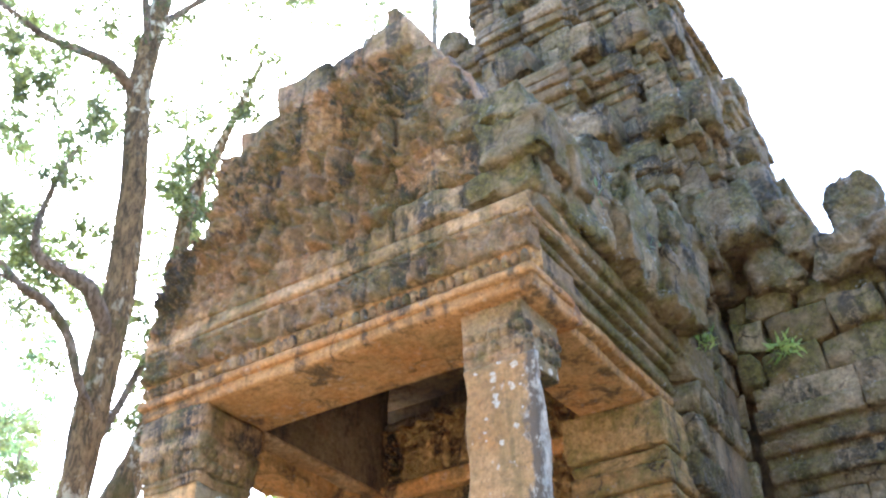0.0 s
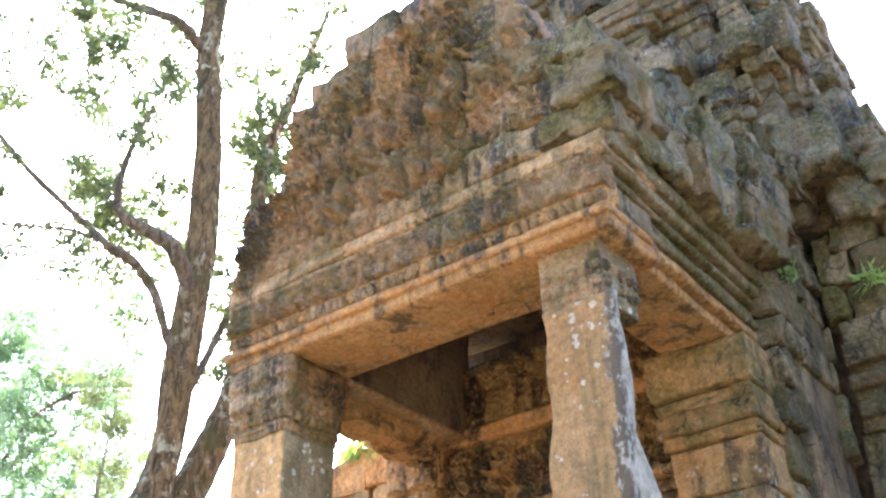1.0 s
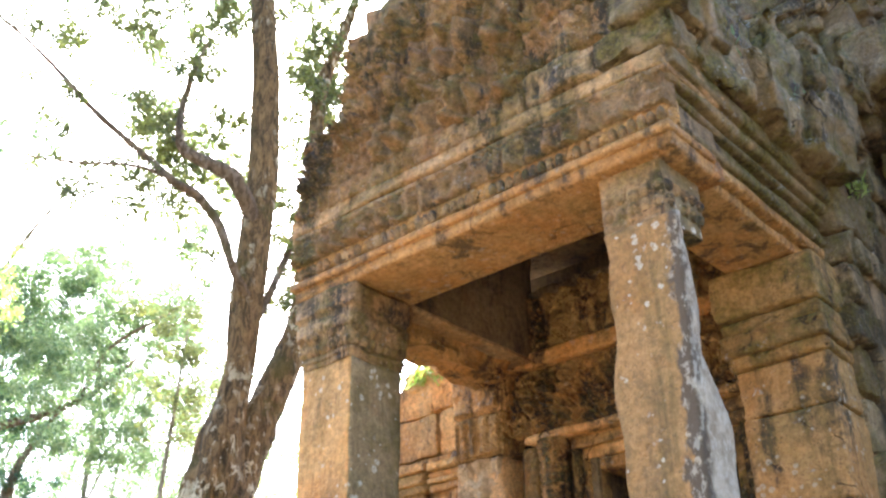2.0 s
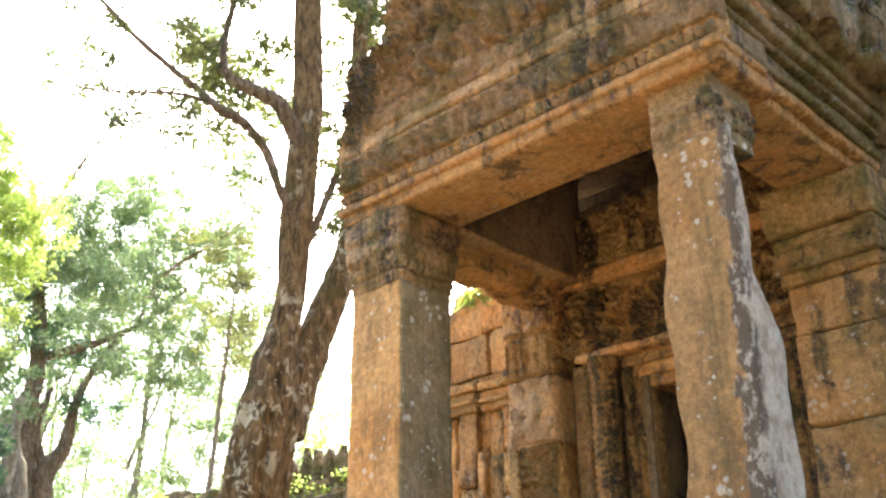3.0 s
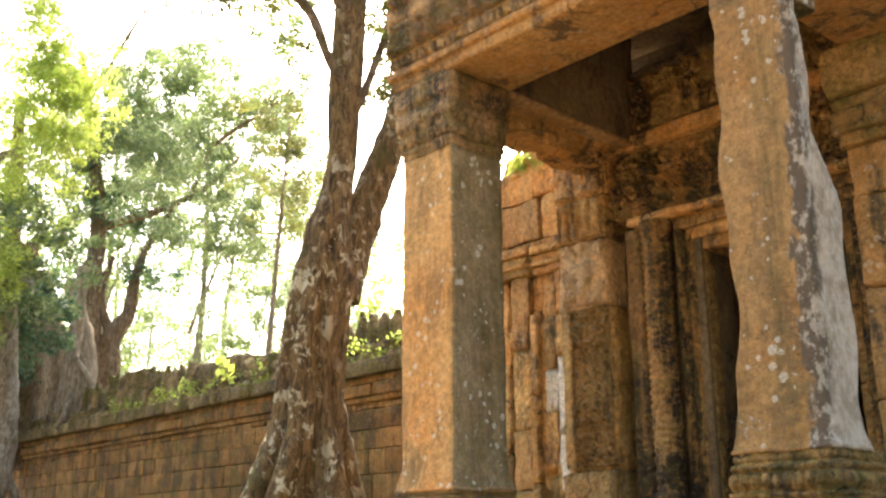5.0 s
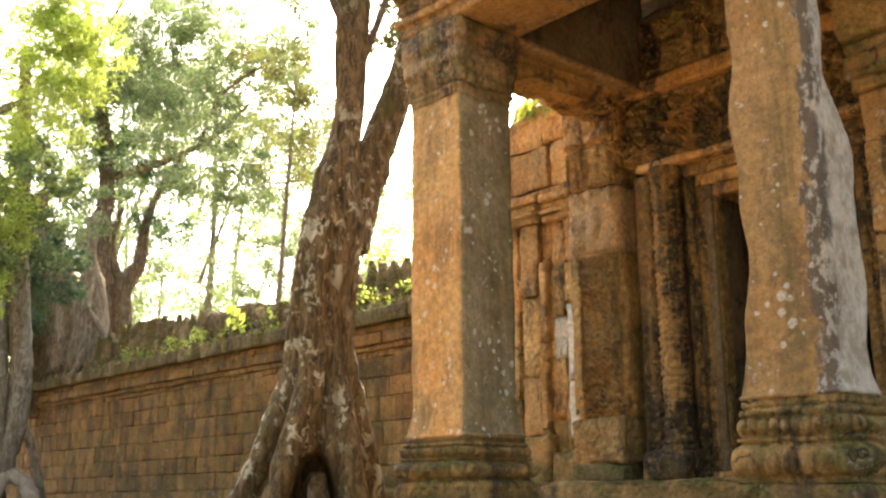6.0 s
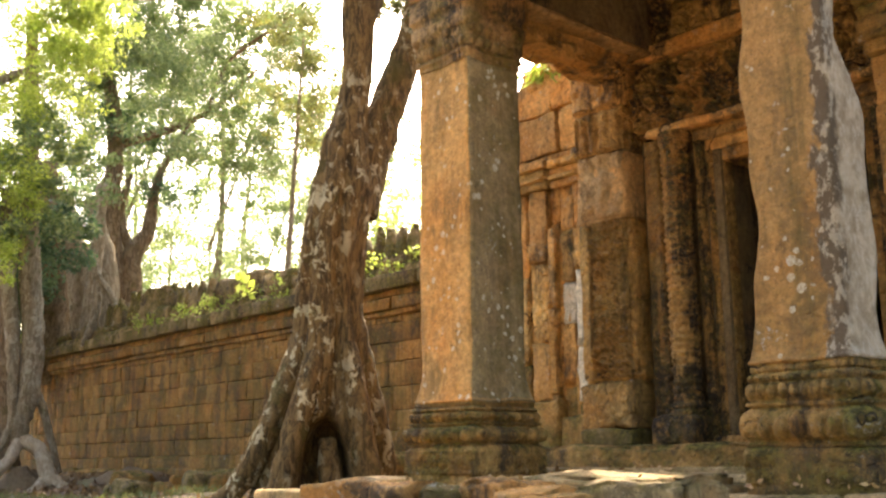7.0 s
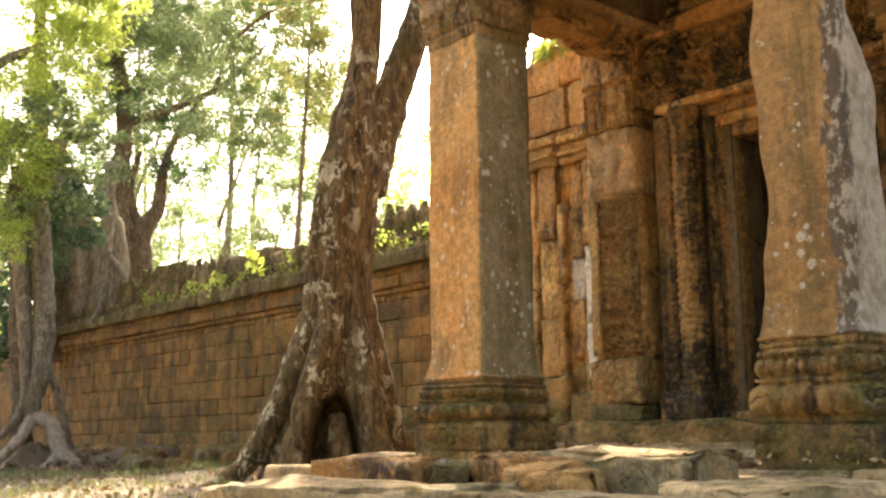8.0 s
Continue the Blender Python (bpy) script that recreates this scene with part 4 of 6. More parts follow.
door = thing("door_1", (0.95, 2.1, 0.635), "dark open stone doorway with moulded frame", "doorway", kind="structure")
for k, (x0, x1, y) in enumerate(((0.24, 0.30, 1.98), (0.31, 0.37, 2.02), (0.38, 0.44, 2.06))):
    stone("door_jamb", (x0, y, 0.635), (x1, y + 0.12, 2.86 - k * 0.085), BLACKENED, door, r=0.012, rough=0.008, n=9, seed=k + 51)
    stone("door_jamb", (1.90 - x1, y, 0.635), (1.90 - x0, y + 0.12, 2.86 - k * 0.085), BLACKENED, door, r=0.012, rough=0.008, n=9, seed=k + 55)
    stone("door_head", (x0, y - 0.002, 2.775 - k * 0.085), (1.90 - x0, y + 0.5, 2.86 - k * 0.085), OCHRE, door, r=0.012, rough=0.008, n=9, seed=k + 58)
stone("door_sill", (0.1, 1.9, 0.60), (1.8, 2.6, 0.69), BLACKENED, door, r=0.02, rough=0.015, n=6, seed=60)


def ring_column(cx, cy, z0, z1, r, seed):
    """A turned colonnette with rings."""
    verts, faces, sides = [], [], 20
    zs = np.arange(z0, z1 + 0.001, 0.0105)
    for z in zs:
        u = (z - z0) / (z1 - z0)
        w = (u * 9) % 1.0
        ring = 0.10 * math.exp(-((w - 0.5) / 0.09) ** 2) + 0.055 * math.cos(z * 125.0) + 0.03 * math.cos(w * 2 * math.pi)
        rr = r * (0.88 + ring) * (1.18 if u < 0.05 or u > 0.96 else 1.0)
        for k in range(sides):
            th = 2 * math.pi * k / sides
            q = 1 + 0.08 * noise.noise(Vector((math.cos(th) * 2 + seed, math.sin(th) * 2, z * 5)))
            verts.append((cx + rr * q * math.cos(th), cy + rr * q * math.sin(th), z))
    for j in range(len(zs) - 1):
        for k in range(sides):
            faces.append([j * sides + k, j * sides + (k + 1) % sides, (j + 1) * sides + (k + 1) % sides, (j + 1) * sides + k])
    return verts, faces


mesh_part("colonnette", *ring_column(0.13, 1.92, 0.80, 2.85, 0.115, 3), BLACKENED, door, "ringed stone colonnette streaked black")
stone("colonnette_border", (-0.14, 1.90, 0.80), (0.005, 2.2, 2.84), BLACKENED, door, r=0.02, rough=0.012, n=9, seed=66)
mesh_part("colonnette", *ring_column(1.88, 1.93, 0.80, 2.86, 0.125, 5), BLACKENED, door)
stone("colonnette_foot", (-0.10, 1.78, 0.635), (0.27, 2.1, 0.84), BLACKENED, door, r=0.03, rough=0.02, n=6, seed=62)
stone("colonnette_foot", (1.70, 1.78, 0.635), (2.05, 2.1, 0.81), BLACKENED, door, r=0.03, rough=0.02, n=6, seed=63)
stone("door_recess", (-0.29, 2.03, 0.635), (0.43, 2.4, 2.87), DARK_CORE, door, r=0.01, rough=0.006, n=4, seed=64)
stone("door_recess", (1.73, 2.0, 0.635), (2.1, 2.4, 2.87), DARK_CORE, door, r=0.01, rough=0.006, n=4, seed=65)

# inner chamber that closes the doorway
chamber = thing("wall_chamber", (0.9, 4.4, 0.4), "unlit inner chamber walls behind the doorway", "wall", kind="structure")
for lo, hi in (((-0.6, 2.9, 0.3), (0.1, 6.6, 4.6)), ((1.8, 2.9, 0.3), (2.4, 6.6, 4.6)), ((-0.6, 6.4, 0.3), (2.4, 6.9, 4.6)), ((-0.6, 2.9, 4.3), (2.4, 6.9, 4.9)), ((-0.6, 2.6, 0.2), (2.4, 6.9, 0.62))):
    mesh_part("core_block", *stone_shape(lo, hi, r=0.02, rough=0.01, n=3), DARK_CORE, chamber)

# pier where the side beam meets the wall
pier = thing("stone_pier", (2.05, 1.9, 0.45), "ochre wall pier with stepped capital beside the doorway", "pier")
for k, (z0, z1, o) in enumerate(((0.42, 0.65, 0.10), (0.65, 0.80, 0.05), (0.80, 1.35, 0.0), (1.35, 2.0, 0.0), (2.0, 2.55, 0.0), (2.55, 2.86, 0.0), (2.86, 2.95, 0.03), (2.95, 3.08, 0.06), (3.08, 3.18, 0.04), (3.18, 3.50, 0.07))):
    stone("stone", (1.76 - o, 1.60 - o, z0), (2.34 + o * 0.5, 2.3, z1 - 0.006), MOSSY if z0 < 0.7 else SPLIT_PIER if z0 < 2.8 else BASE, pier, r=0.02, rough=0.018, n=6, seed=k * 5 + 70)

# flank of the vestibule and wing of the gate
flank = thing("wall_flank", (2.45, 2.6, 0.3), "lichened grey-brown sandstone flank wall of the gate", "wall", kind="structure")
course_wall(flank, (2.42, 1.98), (2.42, 3.05), 0.3, 3.0, 0.34, 0.5, TOWER, out=0.05, r=0.018, rough=0.03, n=5, gap=0.008)
course_wall(flank, (2.45, 1.9), (2.45, 3.05), 3.0, 5.35, 0.28, 0.42, TOWER, out=0.08, r=0.02, rough=0.04, n=5, gap=0.008)
mesh_part("core_block", *stone_shape((1.9, 2.05, 0.2), (2.25, 3.6, 5.3), r=0.02, rough=0.02, n=4), DARK_CORE, flank)
wing = thing("wall_wing", (4.5, 3.2, 0.2), "dark moulded sandstone wing wall of the gate", "wall", kind="structure")
course_wall(wing, (2.55, 3.0), (6.2, 3.0), 0.15, 3.2, 0.36, 0.62, TOWER, out=0.012, r=0.012, rough=0.02, n=5, gap=0.002)
for z0, z1, o in ((3.2, 3.30, 0.02), (3.30, 3.42, 0.07), (3.42, 3.50, 0.03), (3.50, 3.60, 0.09), (3.60, 3.68, 0.05), (3.68, 3.84, 0.12), (3.84, 4.06, 0.03)):
    x = 2.58
    while x < 6.1:
        w = RNG.uniform(0.7, 1.1)
        stone("moulding_stone", (x + 0.003, 3.0 - o, z0), (x + w - 0.003, 3.4, z1 + 0.002), TOWER, wing, r=0.018, rough=0.016, n=4, seed=RNG.random() * 99)
        x += w
course_wall(wing, (2.5, 3.02), (6.2, 3.02), 4.06, 4.85, 0.30, 0.5, MOSSY, out=0.07, r=0.02, rough=0.05, n=5, gap=0.008)
mesh_part("core_block", *stone_shape((2.3, 3.25, 0.1), (6.2, 6.2, 4.75), r=0.05, rough=0.03, n=6), DARK_CORE, wing)
for k, (lo, hi, ln) in enumerate([((3.25, 2.85, 4.75), (3.75, 3.5, 5.12), 0.1), ((3.45, 2.9, 5.08), (3.82, 3.4, 5.55), 0.0), ((3.7, 2.8, 4.7), (4.5, 3.6, 5.15), 0.0), ((4.4, 2.9, 4.7), (5.2, 3.6, 5.3), 0.0), ((5.1, 2.9, 4.7), (6.0, 3.6, 5.1), 0.0)]):
    stone("roof_stone", lo, hi, TOWER, wing, chip=0.08, r=0.05, rough=0.08, n=14, seed=k * 4 + 80, lean=(ln, 0), scale=3)
for k, (lo, hi) in enumerate([((2.7, 2.9, 4.8), (3.15, 3.5, 5.35)), ((2.85, 2.95, 5.3), (3.12, 3.4, 6.1)), ((3.0, 2.92, 5.0), (3.3, 3.4, 5.6)), ((2.5, 2.7, 5.2), (2.95, 3.4, 5.75))]):
    stone("roof_stone", lo, hi, TOWER, wing, chip=0.06, r=0.04, rough=0.07, n=14, seed=k * 4 + 95, lean=(-0.12, 0.1), scale=3)

# ---- tower ----
tower = thing("tower", (0.95, 4.6, 4.6), "tall weathered sandstone temple tower with stepped tiers", "tower")
TC = (0.95, 4.5)
TIERS = [(4.9, 6.6, 1.98), (6.6, 8.0, 1.70), (8.0, 9.3, 1.42), (9.3, 10.5, 1.20), (10.5, 11.6, 1.0), (11.6, 12.6, 0.8)]


def tier_outline(w):
    """The stepped plan of a tier seen from the front and the flank: pieces (from, to) facing out."""
    c, s1, s2, s3 = TC, 0.36 * w, 0.66 * w, 0.92 * w
    o1, o2, o3 = w, 0.86 * w, 0.70 * w
    quarter = [(-s1, -o1), (s1, -o1), (s1, -o2), (s2, -o2), (s2, -o3), (s3 * 0.84, -o3)]
    line = [(-s3 * 0.84, -o3), (-s2, -o3), (-s2, -o2), (-s1, -o2)] + quarter
    flank_line = [(o3, -s3 * 0.84), (o3, -s2), (o2, -s2), (o2, -s1), (o1, -s1), (o1, s1), (o2, s1), (o2, s2), (o3, s2), (o3, s3 * 0.84)]
    pts = line + flank_line
    return [(c[0] + x, c[1] + y) for x, y in pts]


for k, (z0, z1, w) in enumerate(TIERS):
    tier = mesh_part("tier", *stone_shape((TC[0] - w * 0.72, TC[1] - w * 0.72, z0 - 0.25), (TC[0] + w * 0.72, TC[1] + w * 0.72, z1 + 0.05), r=0.05, rough=0.04, n=6), DARK_CORE, tower, "stepped tier of weathered blocks")
    span = z1 - z0
    levels = [(0.0, 0.10, 0.10), (0.10, 0.18, 0.04), (0.18, 0.36, 0.0), (0.36, 0.54, 0.0), (0.54, 0.62, 0.05), (0.62, 0.72, 0.12), (0.72, 0.80, 0.19), (0.80, 0.90, 0.15), (0.90, 1.0, 0.02)]
    pts = tier_outline(w)
    for f0, f1, o in levels:
        o *= 0.9 * w / 2.0
        for a, b in zip(pts, pts[1:]):
            a, b = np.array(a), np.array(b)
            length = np.linalg.norm(b - a)
            if length < 0.1:
                continue
            t = (b - a) / length
            out = np.array([t[1], -t[0]])
            n_blocks = max(1, int(round(length / 0.62)))
            for i in range(n_blocks):
                if RNG.random() < 0.05:
                    continue
                p, q = a + t * length * i / n_blocks, a + t * length * (i + 1) / n_blocks
                push = o + RNG.uniform(-0.02, 0.02)
                c = (p + q) / 2 + out * (push - 0.16)
                hw = length / n_blocks / 2 + (0.04 if n_blocks == 1 else -0.006)
                dims = (hw, 0.17) if abs(t[0]) > 0.5 else (0.17, hw)
                stone("stone", (c[0] - dims[0], c[1] - dims[1], z0 + span * f0), (c[0] + dims[0], c[1] + dims[1], z0 + span * f1 - 0.008), TOWER, tier, chip=0.02, r=0.014, rough=0.024, n=5, seed=RNG.random() * 99, turn=RNG.uniform(-0.03, 0.03))
    # upright corner stones on the tier's ledge
    for dx, dy in ((0.92, -0.80), (0.80, -0.92), (0.0, -1.06), (1.06, 0.0), (-0.8, -0.9), (0.45, -1.0), (1.0, -0.45)):
        if RNG.random() < 0.8:
            cx, cy = TC[0] + dx * w * 0.9, TC[1] + dy * w * 0.9
            s = 0.13 * w / 1.6 + 0.05
            stone("stone", (cx - s, cy - s, z1 - 0.03), (cx + s, cy + s, z1 + RNG.uniform(0.25, 0.48) * w / 1.8), TOWER, tier, chip=0.05, r=0.03, rough=0.05, n=6, seed=RNG.random() * 99)
# ---- enclosure wall ----
enc = thing("enclosure_wall", (-9.0, 4.5, 0.2), "long mossy laterite enclosure wall with moulded coping", "wall", kind="structure")
EY = 4.4
mesh_part("core_block", *stone_shape((-34, EY + 0.15, 0.0), (-1.4, EY + 0.75, 2.85), r=0.05, rough=0.03, n=9), LATERITE, enc)
z = 0.25
for h in (0.22, 0.2):
    x = -19.0
    while x < -3.2:
        w = RNG.uniform(0.6, 1.1)
        stone("foot_stone", (x + 0.006, EY - 0.16 + (z - 0.25) * 0.4, z - 0.1), (x + w - 0.006, EY + 0.2, z + h), LATERITE, enc, r=0.03, rough=0.03, n=3, seed=RNG.random() * 99)
        x += w
    z += h
course_wall(enc, (-19.0, EY), (-3.0, EY), 0.67, 2.42, 0.28, 0.43, LATERITE, out=0.008, gap=0.0015, r=0.012, rough=0.016, thick=0.25)
for z0, z1, o in ((2.42, 2.50, 0.05), (2.50, 2.66, 0.10), (2.66, 2.76, 0.06), (2.76, 2.95, 0.18)):
    x = -19.0
    while x < -2.6:
        w = RNG.uniform(0.7, 1.2)
        stone("coping_stone", (x + 0.004, EY - o, z0), (x + w - 0.004, EY + 0.4, z1 + 0.003), LATERITE if z0 < 2.7 else MOSSY, enc, r=0.025, rough=0.025, n=3, seed=RNG.random() * 99)
        x += w
mesh_part("ridge", *stone_shape((-34, EY - 0.02, 2.9), (-1.4, EY + 0.7, 3.12), r=0.1, rough=0.05, n=9, scale=1.4), MOSSY, enc, "moss-grown ridge course")
x = -19.0
while x < -3.0:
    w = RNG.uniform(0.5, 0.9)
    if RNG.random() < 0.85:
        stone("ridge_stone", (x, EY + 0.02, 3.05), (x + w, EY + 0.6, 3.05 + RNG.uniform(0.1, 0.28)), MOSSY, enc, chip=0.05, r=0.03, rough=0.07, n=6, seed=RNG.random() * 99)
    x += w


def finial(x, y, z, w, h, lean):
    prof = [(0, 0.5), (0.25, 0.52), (0.5, 0.48), (0.72, 0.34), (0.9, 0.16), (1.0, 0.03)]
    verts = []
    for u, k in prof:
        for sx, sy in ((-1, -0.35), (-0.5, -0.6), (0.5, -0.6), (1, -0.35), (1, 0.35), (0.5, 0.6), (-0.5, 0.6), (-1, 0.35)):
            verts.append((x + sx * k * w + lean * u * h, y + sy * w * 0.5 * (0.5 + k), z + u * h))
    faces = [[j * 8 + i, j * 8 + (i + 1) % 8, (j + 1) * 8 + (i + 1) % 8, (j + 1) * 8 + i] for j in range(5) for i in range(8)] + [[40 + i for i in range(8)]]
    return wobble(np.array(verts), 0.06, 7, x), faces


for x0, x1 in ((-7.6, -4.6), (-15.6, -11.4)):
    x = x0
    while x < x1:
        w = RNG.uniform(0.24, 0.32)
        mesh_part("crest_stone", *finial(x, EY + 0.3, 3.15, w, RNG.uniform(0.46, 0.7), RNG.uniform(-0.15, 0.15)), MOSSY, enc)
        x += w * 0.98
for lo, hi in (((-10.9, EY, 3.0), (-9.6, EY + 0.7, 3.55)), ((-9.5, EY, 3.0), (-8.6, EY + 0.6, 3.42)), ((-13.9, EY + 0.1, 3.1), (-12.9, EY + 0.7, 3.75))):
    stone("ridge_stone", lo, hi, MOSSY, enc, r=0.08, rough=0.08, n=6, seed=lo[0])

# rubble along the wall's foot
for k in range(26):
    x, y, s = RNG.uniform(-12.0, -3.2), RNG.uniform(2.9, 4.1), RNG.uniform(0.12, 0.34)
    if k < 6:
        x, y, s = -9.2 + 0.75 * k + RNG.uniform(-0.2, 0.2), 3.7 + RNG.uniform(-0.2, 0.3), RNG.uniform(0.22, 0.32)
    g = ground_height(x, y)
    tagged(stone("fallen_stone", (x - s, y - s * 0.7, g - 0.06), (x + s, y + s * 0.7, g + s * 0.95), LATERITE if k % 3 else MOSSY, None, r=0.08, rough=0.07, n=4, seed=k * 2.3, turn=RNG.uniform(0, 3), scale=3),
           "mossy fallen block lying at the wall's foot", "stone", "rubble by the wall")

# ---- the tree before the wall ----
tree = thing("tree", (-4.2, 2.08, 0.15), "tall forest tree with red-brown lichen-patched trunk and spreading roots", "tree")
TRUNK = [(-0.05, -0.10, 0.66), (0.3, -0.10, 0.58), (0.7, -0.11, 0.49), (1.1, -0.11, 0.43), (1.45, -0.10, 0.385), (1.75, -0.09, 0.35), (2.12, -0.10, 0.318), (2.54, -0.075, 0.332), (2.97, -0.035, 0.335), (3.40, 0.03, 0.32), (3.62, 0.05, 0.27), (3.89, 0.06, 0.245), (4.16, 0.11, 0.18), (4.6, 0.174, 0.152), (5.2, 0.18, 0.172), (5.9, 0.21, 0.182), (7.0, 0.252, 0.178), (8.4, 0.196, 0.165), (10.1, 0.016, 0.15), (11.8, 0.088, 0.14), (13.6, 0.14, 0.12), (16.0, 0.16, 0.05)]
ACROSS, TOWARDS = Vector((0.588, 0.809, 0)), Vector((0.809, -0.588, 0))


def old_trunk(rows, sides=112):
    """A buttressed trunk: two fused stems with a deep seam, ridges that run out into the roots, a hollow foot."""
    zs = np.concatenate([np.arange(rows[0][0], 5.0, 0.045), np.arange(5.0, rows[-1][0], 0.16)])
    verts, faces = [], []
    for z in zs:
        c = float(np.interp(z, [r[0] for r in rows], [r[1] for r in rows]))
        w = float(np.interp(z, [r[0] for r in rows], [r[2] for r in rows]))
        low = max(0.0, min(1.0, (4.1 - z) / 1.2))
        foot = max(0.0, min(1.0, (1.9 - z) / 1.6))
        for k in range(sides):
            th = 2 * math.pi * k / sides
            g = 1.0
            seam = 1.36 + 0.10 * math.sin(z * 2.3)
            g -= 0.30 * low * math.exp(-((th - seam) / 0.16) ** 2)
            g -= 0.16 * low * math.exp(-((th - 2.45 - 0.12 * math.sin(z * 1.7)) / 0.13) ** 2)
            g += 0.07 * low * math.exp(-((th - 2.85) / 0.2) ** 2)
            g -= 0.10 * low * math.exp(-((th - 0.62 + 0.1 * math.sin(z * 1.9)) / 0.14) ** 2)
            for at, wide, much in ((3.05, 0.25, 0.22), (2.2, 0.2, 0.26), (0.9, 0.2, 0.22), (0.1, 0.2, 0.10)):
                g += much * foot ** 1.5 * math.exp(-((th - at) / wide) ** 2)
            q = Vector((math.cos(th) * 1.6, math.sin(th) * 1.6, z * 0.9))
            g += 0.09 * noise.noise(q * 1.3) + 0.05 * noise.noise(Vector((math.cos(th) * 6, math.sin(th) * 6, z * 1.6))) + 0.02 * noise.noise(Vector((math.cos(th) * 14, math.sin(th) * 14, z * 5)))
            a, f = c + w * g * math.cos(th), 0.92 * w * g * math.sin(th)
            if f > 0:
                arch = ((a + 0.13) / 0.23) ** 2 + (max(0.0, z - 0.35) / 0.58) ** 2
                if arch < 1.25:
                    f -= 0.5 * min(1.0, (1.25 - arch) * 3.0) * min(1.0, f / 0.3)
            verts.append(Vector((-4.2, 2.1, z)) + ACROSS * a + TOWARDS * f)
    n = sides
    for i in range(len(zs) - 1):
        for k in range(n):
            faces.append([i * n + k, i * n + (k + 1) % n, (i + 1) * n + (k + 1) % n, (i + 1) * n + k])
    return [tuple(v) for v in verts], faces


mesh_part("trunk", *old_trunk(TRUNK), BARK, tree)


def near_trunk(a, f, z):
    return tuple(Vector((-4.2, 2.1, z)) + ACROSS * a + TOWARDS * f)


TREE_ARMS = [
    ([(-4.16, 2.3, 3.1), (-4.12, 2.5, 3.9), (-4.02, 2.66, 4.5), (-3.89, 2.85, 5.18), (-3.80, 2.98, 6.2), (-3.85, 2.95, 7.3), (-3.83, 2.91, 8.4), (-3.67, 3.1, 9.4), (-3.3, 3.4, 11.2)], [0.2, 0.21, 0.185, 0.16, 0.13, 0.11, 0.09, 0.07, 0.03]),
    ([(-4.0, 2.25, 5.4), (-3.95, 1.95, 5.62), (-3.98, 1.72, 6.1), (-4.05, 1.45, 6.4), (-4.14, 1.2, 6.5), (-4.29, 0.9, 6.75), (-4.56, 0.39, 7.19), (-4.77, -0.04, 7.64), (-4.95, -0.45, 8.0), (-5.2, -1.0, 8.4)], [0.05, 0.05, 0.055, 0.055, 0.05, 0.04, 0.032, 0.026, 0.02, 0.01]),
    ([(-4.14, 1.2, 6.5), (-4.2, 0.76, 6.53), (-4.5, 0.1, 6.41), (-4.73, -0.45, 6.38)], [0.022, 0.02, 0.014, 0.006]),
    ([(-4.05, 2.28, 6.3), (-4.0, 1.9, 6.78), (-4.18, 1.63, 6.96), (-4.36, 1.36, 7.15), (-4.39, 1.32, 7.65), (-4.33, 1.4, 8.3), (-4.25, 1.52, 8.8)], [0.1, 0.095, 0.08, 0.06, 0.045, 0.03, 0.012]),
    ([(-4.2, 2.1, 9.95), (-4.2, 1.65, 10.17), (-4.4, 1.34, 10.26), (-4.64, 0.92, 10.32), (-4.82, 0.58, 10.52), (-5.0, 0.3, 10.7), (-5.4, -0.3, 11.2)], [0.075, 0.07, 0.06, 0.05, 0.04, 0.03, 0.01]),
    ([(-4.16, 2.18, 11.3), (-4.0, 2.7, 12.2), (-3.6, 3.4, 13.2)], [0.07, 0.05, 0.015]),
    ([(-4.15, 2.15, 10.6), (-4.05, 1.8, 11.6), (-4.0, 1.4, 12.6)], [0.06, 0.05, 0.015]),
    ([(-4.07, 2.3, 5.0), (-4.05, 2.65, 5.9), (-3.95, 2.85, 6.7), (-3.85, 2.95, 7.3)], [0.05, 0.045, 0.05, 0.05]),
]
for k, (pts, rad) in enumerate(TREE_ARMS):
    mesh_part("limb", *tube(pts, rad, sides=14 if k == 0 else 9, rough=0.12, seed=k + 4), BARK_DARK if k else BARK, tree)
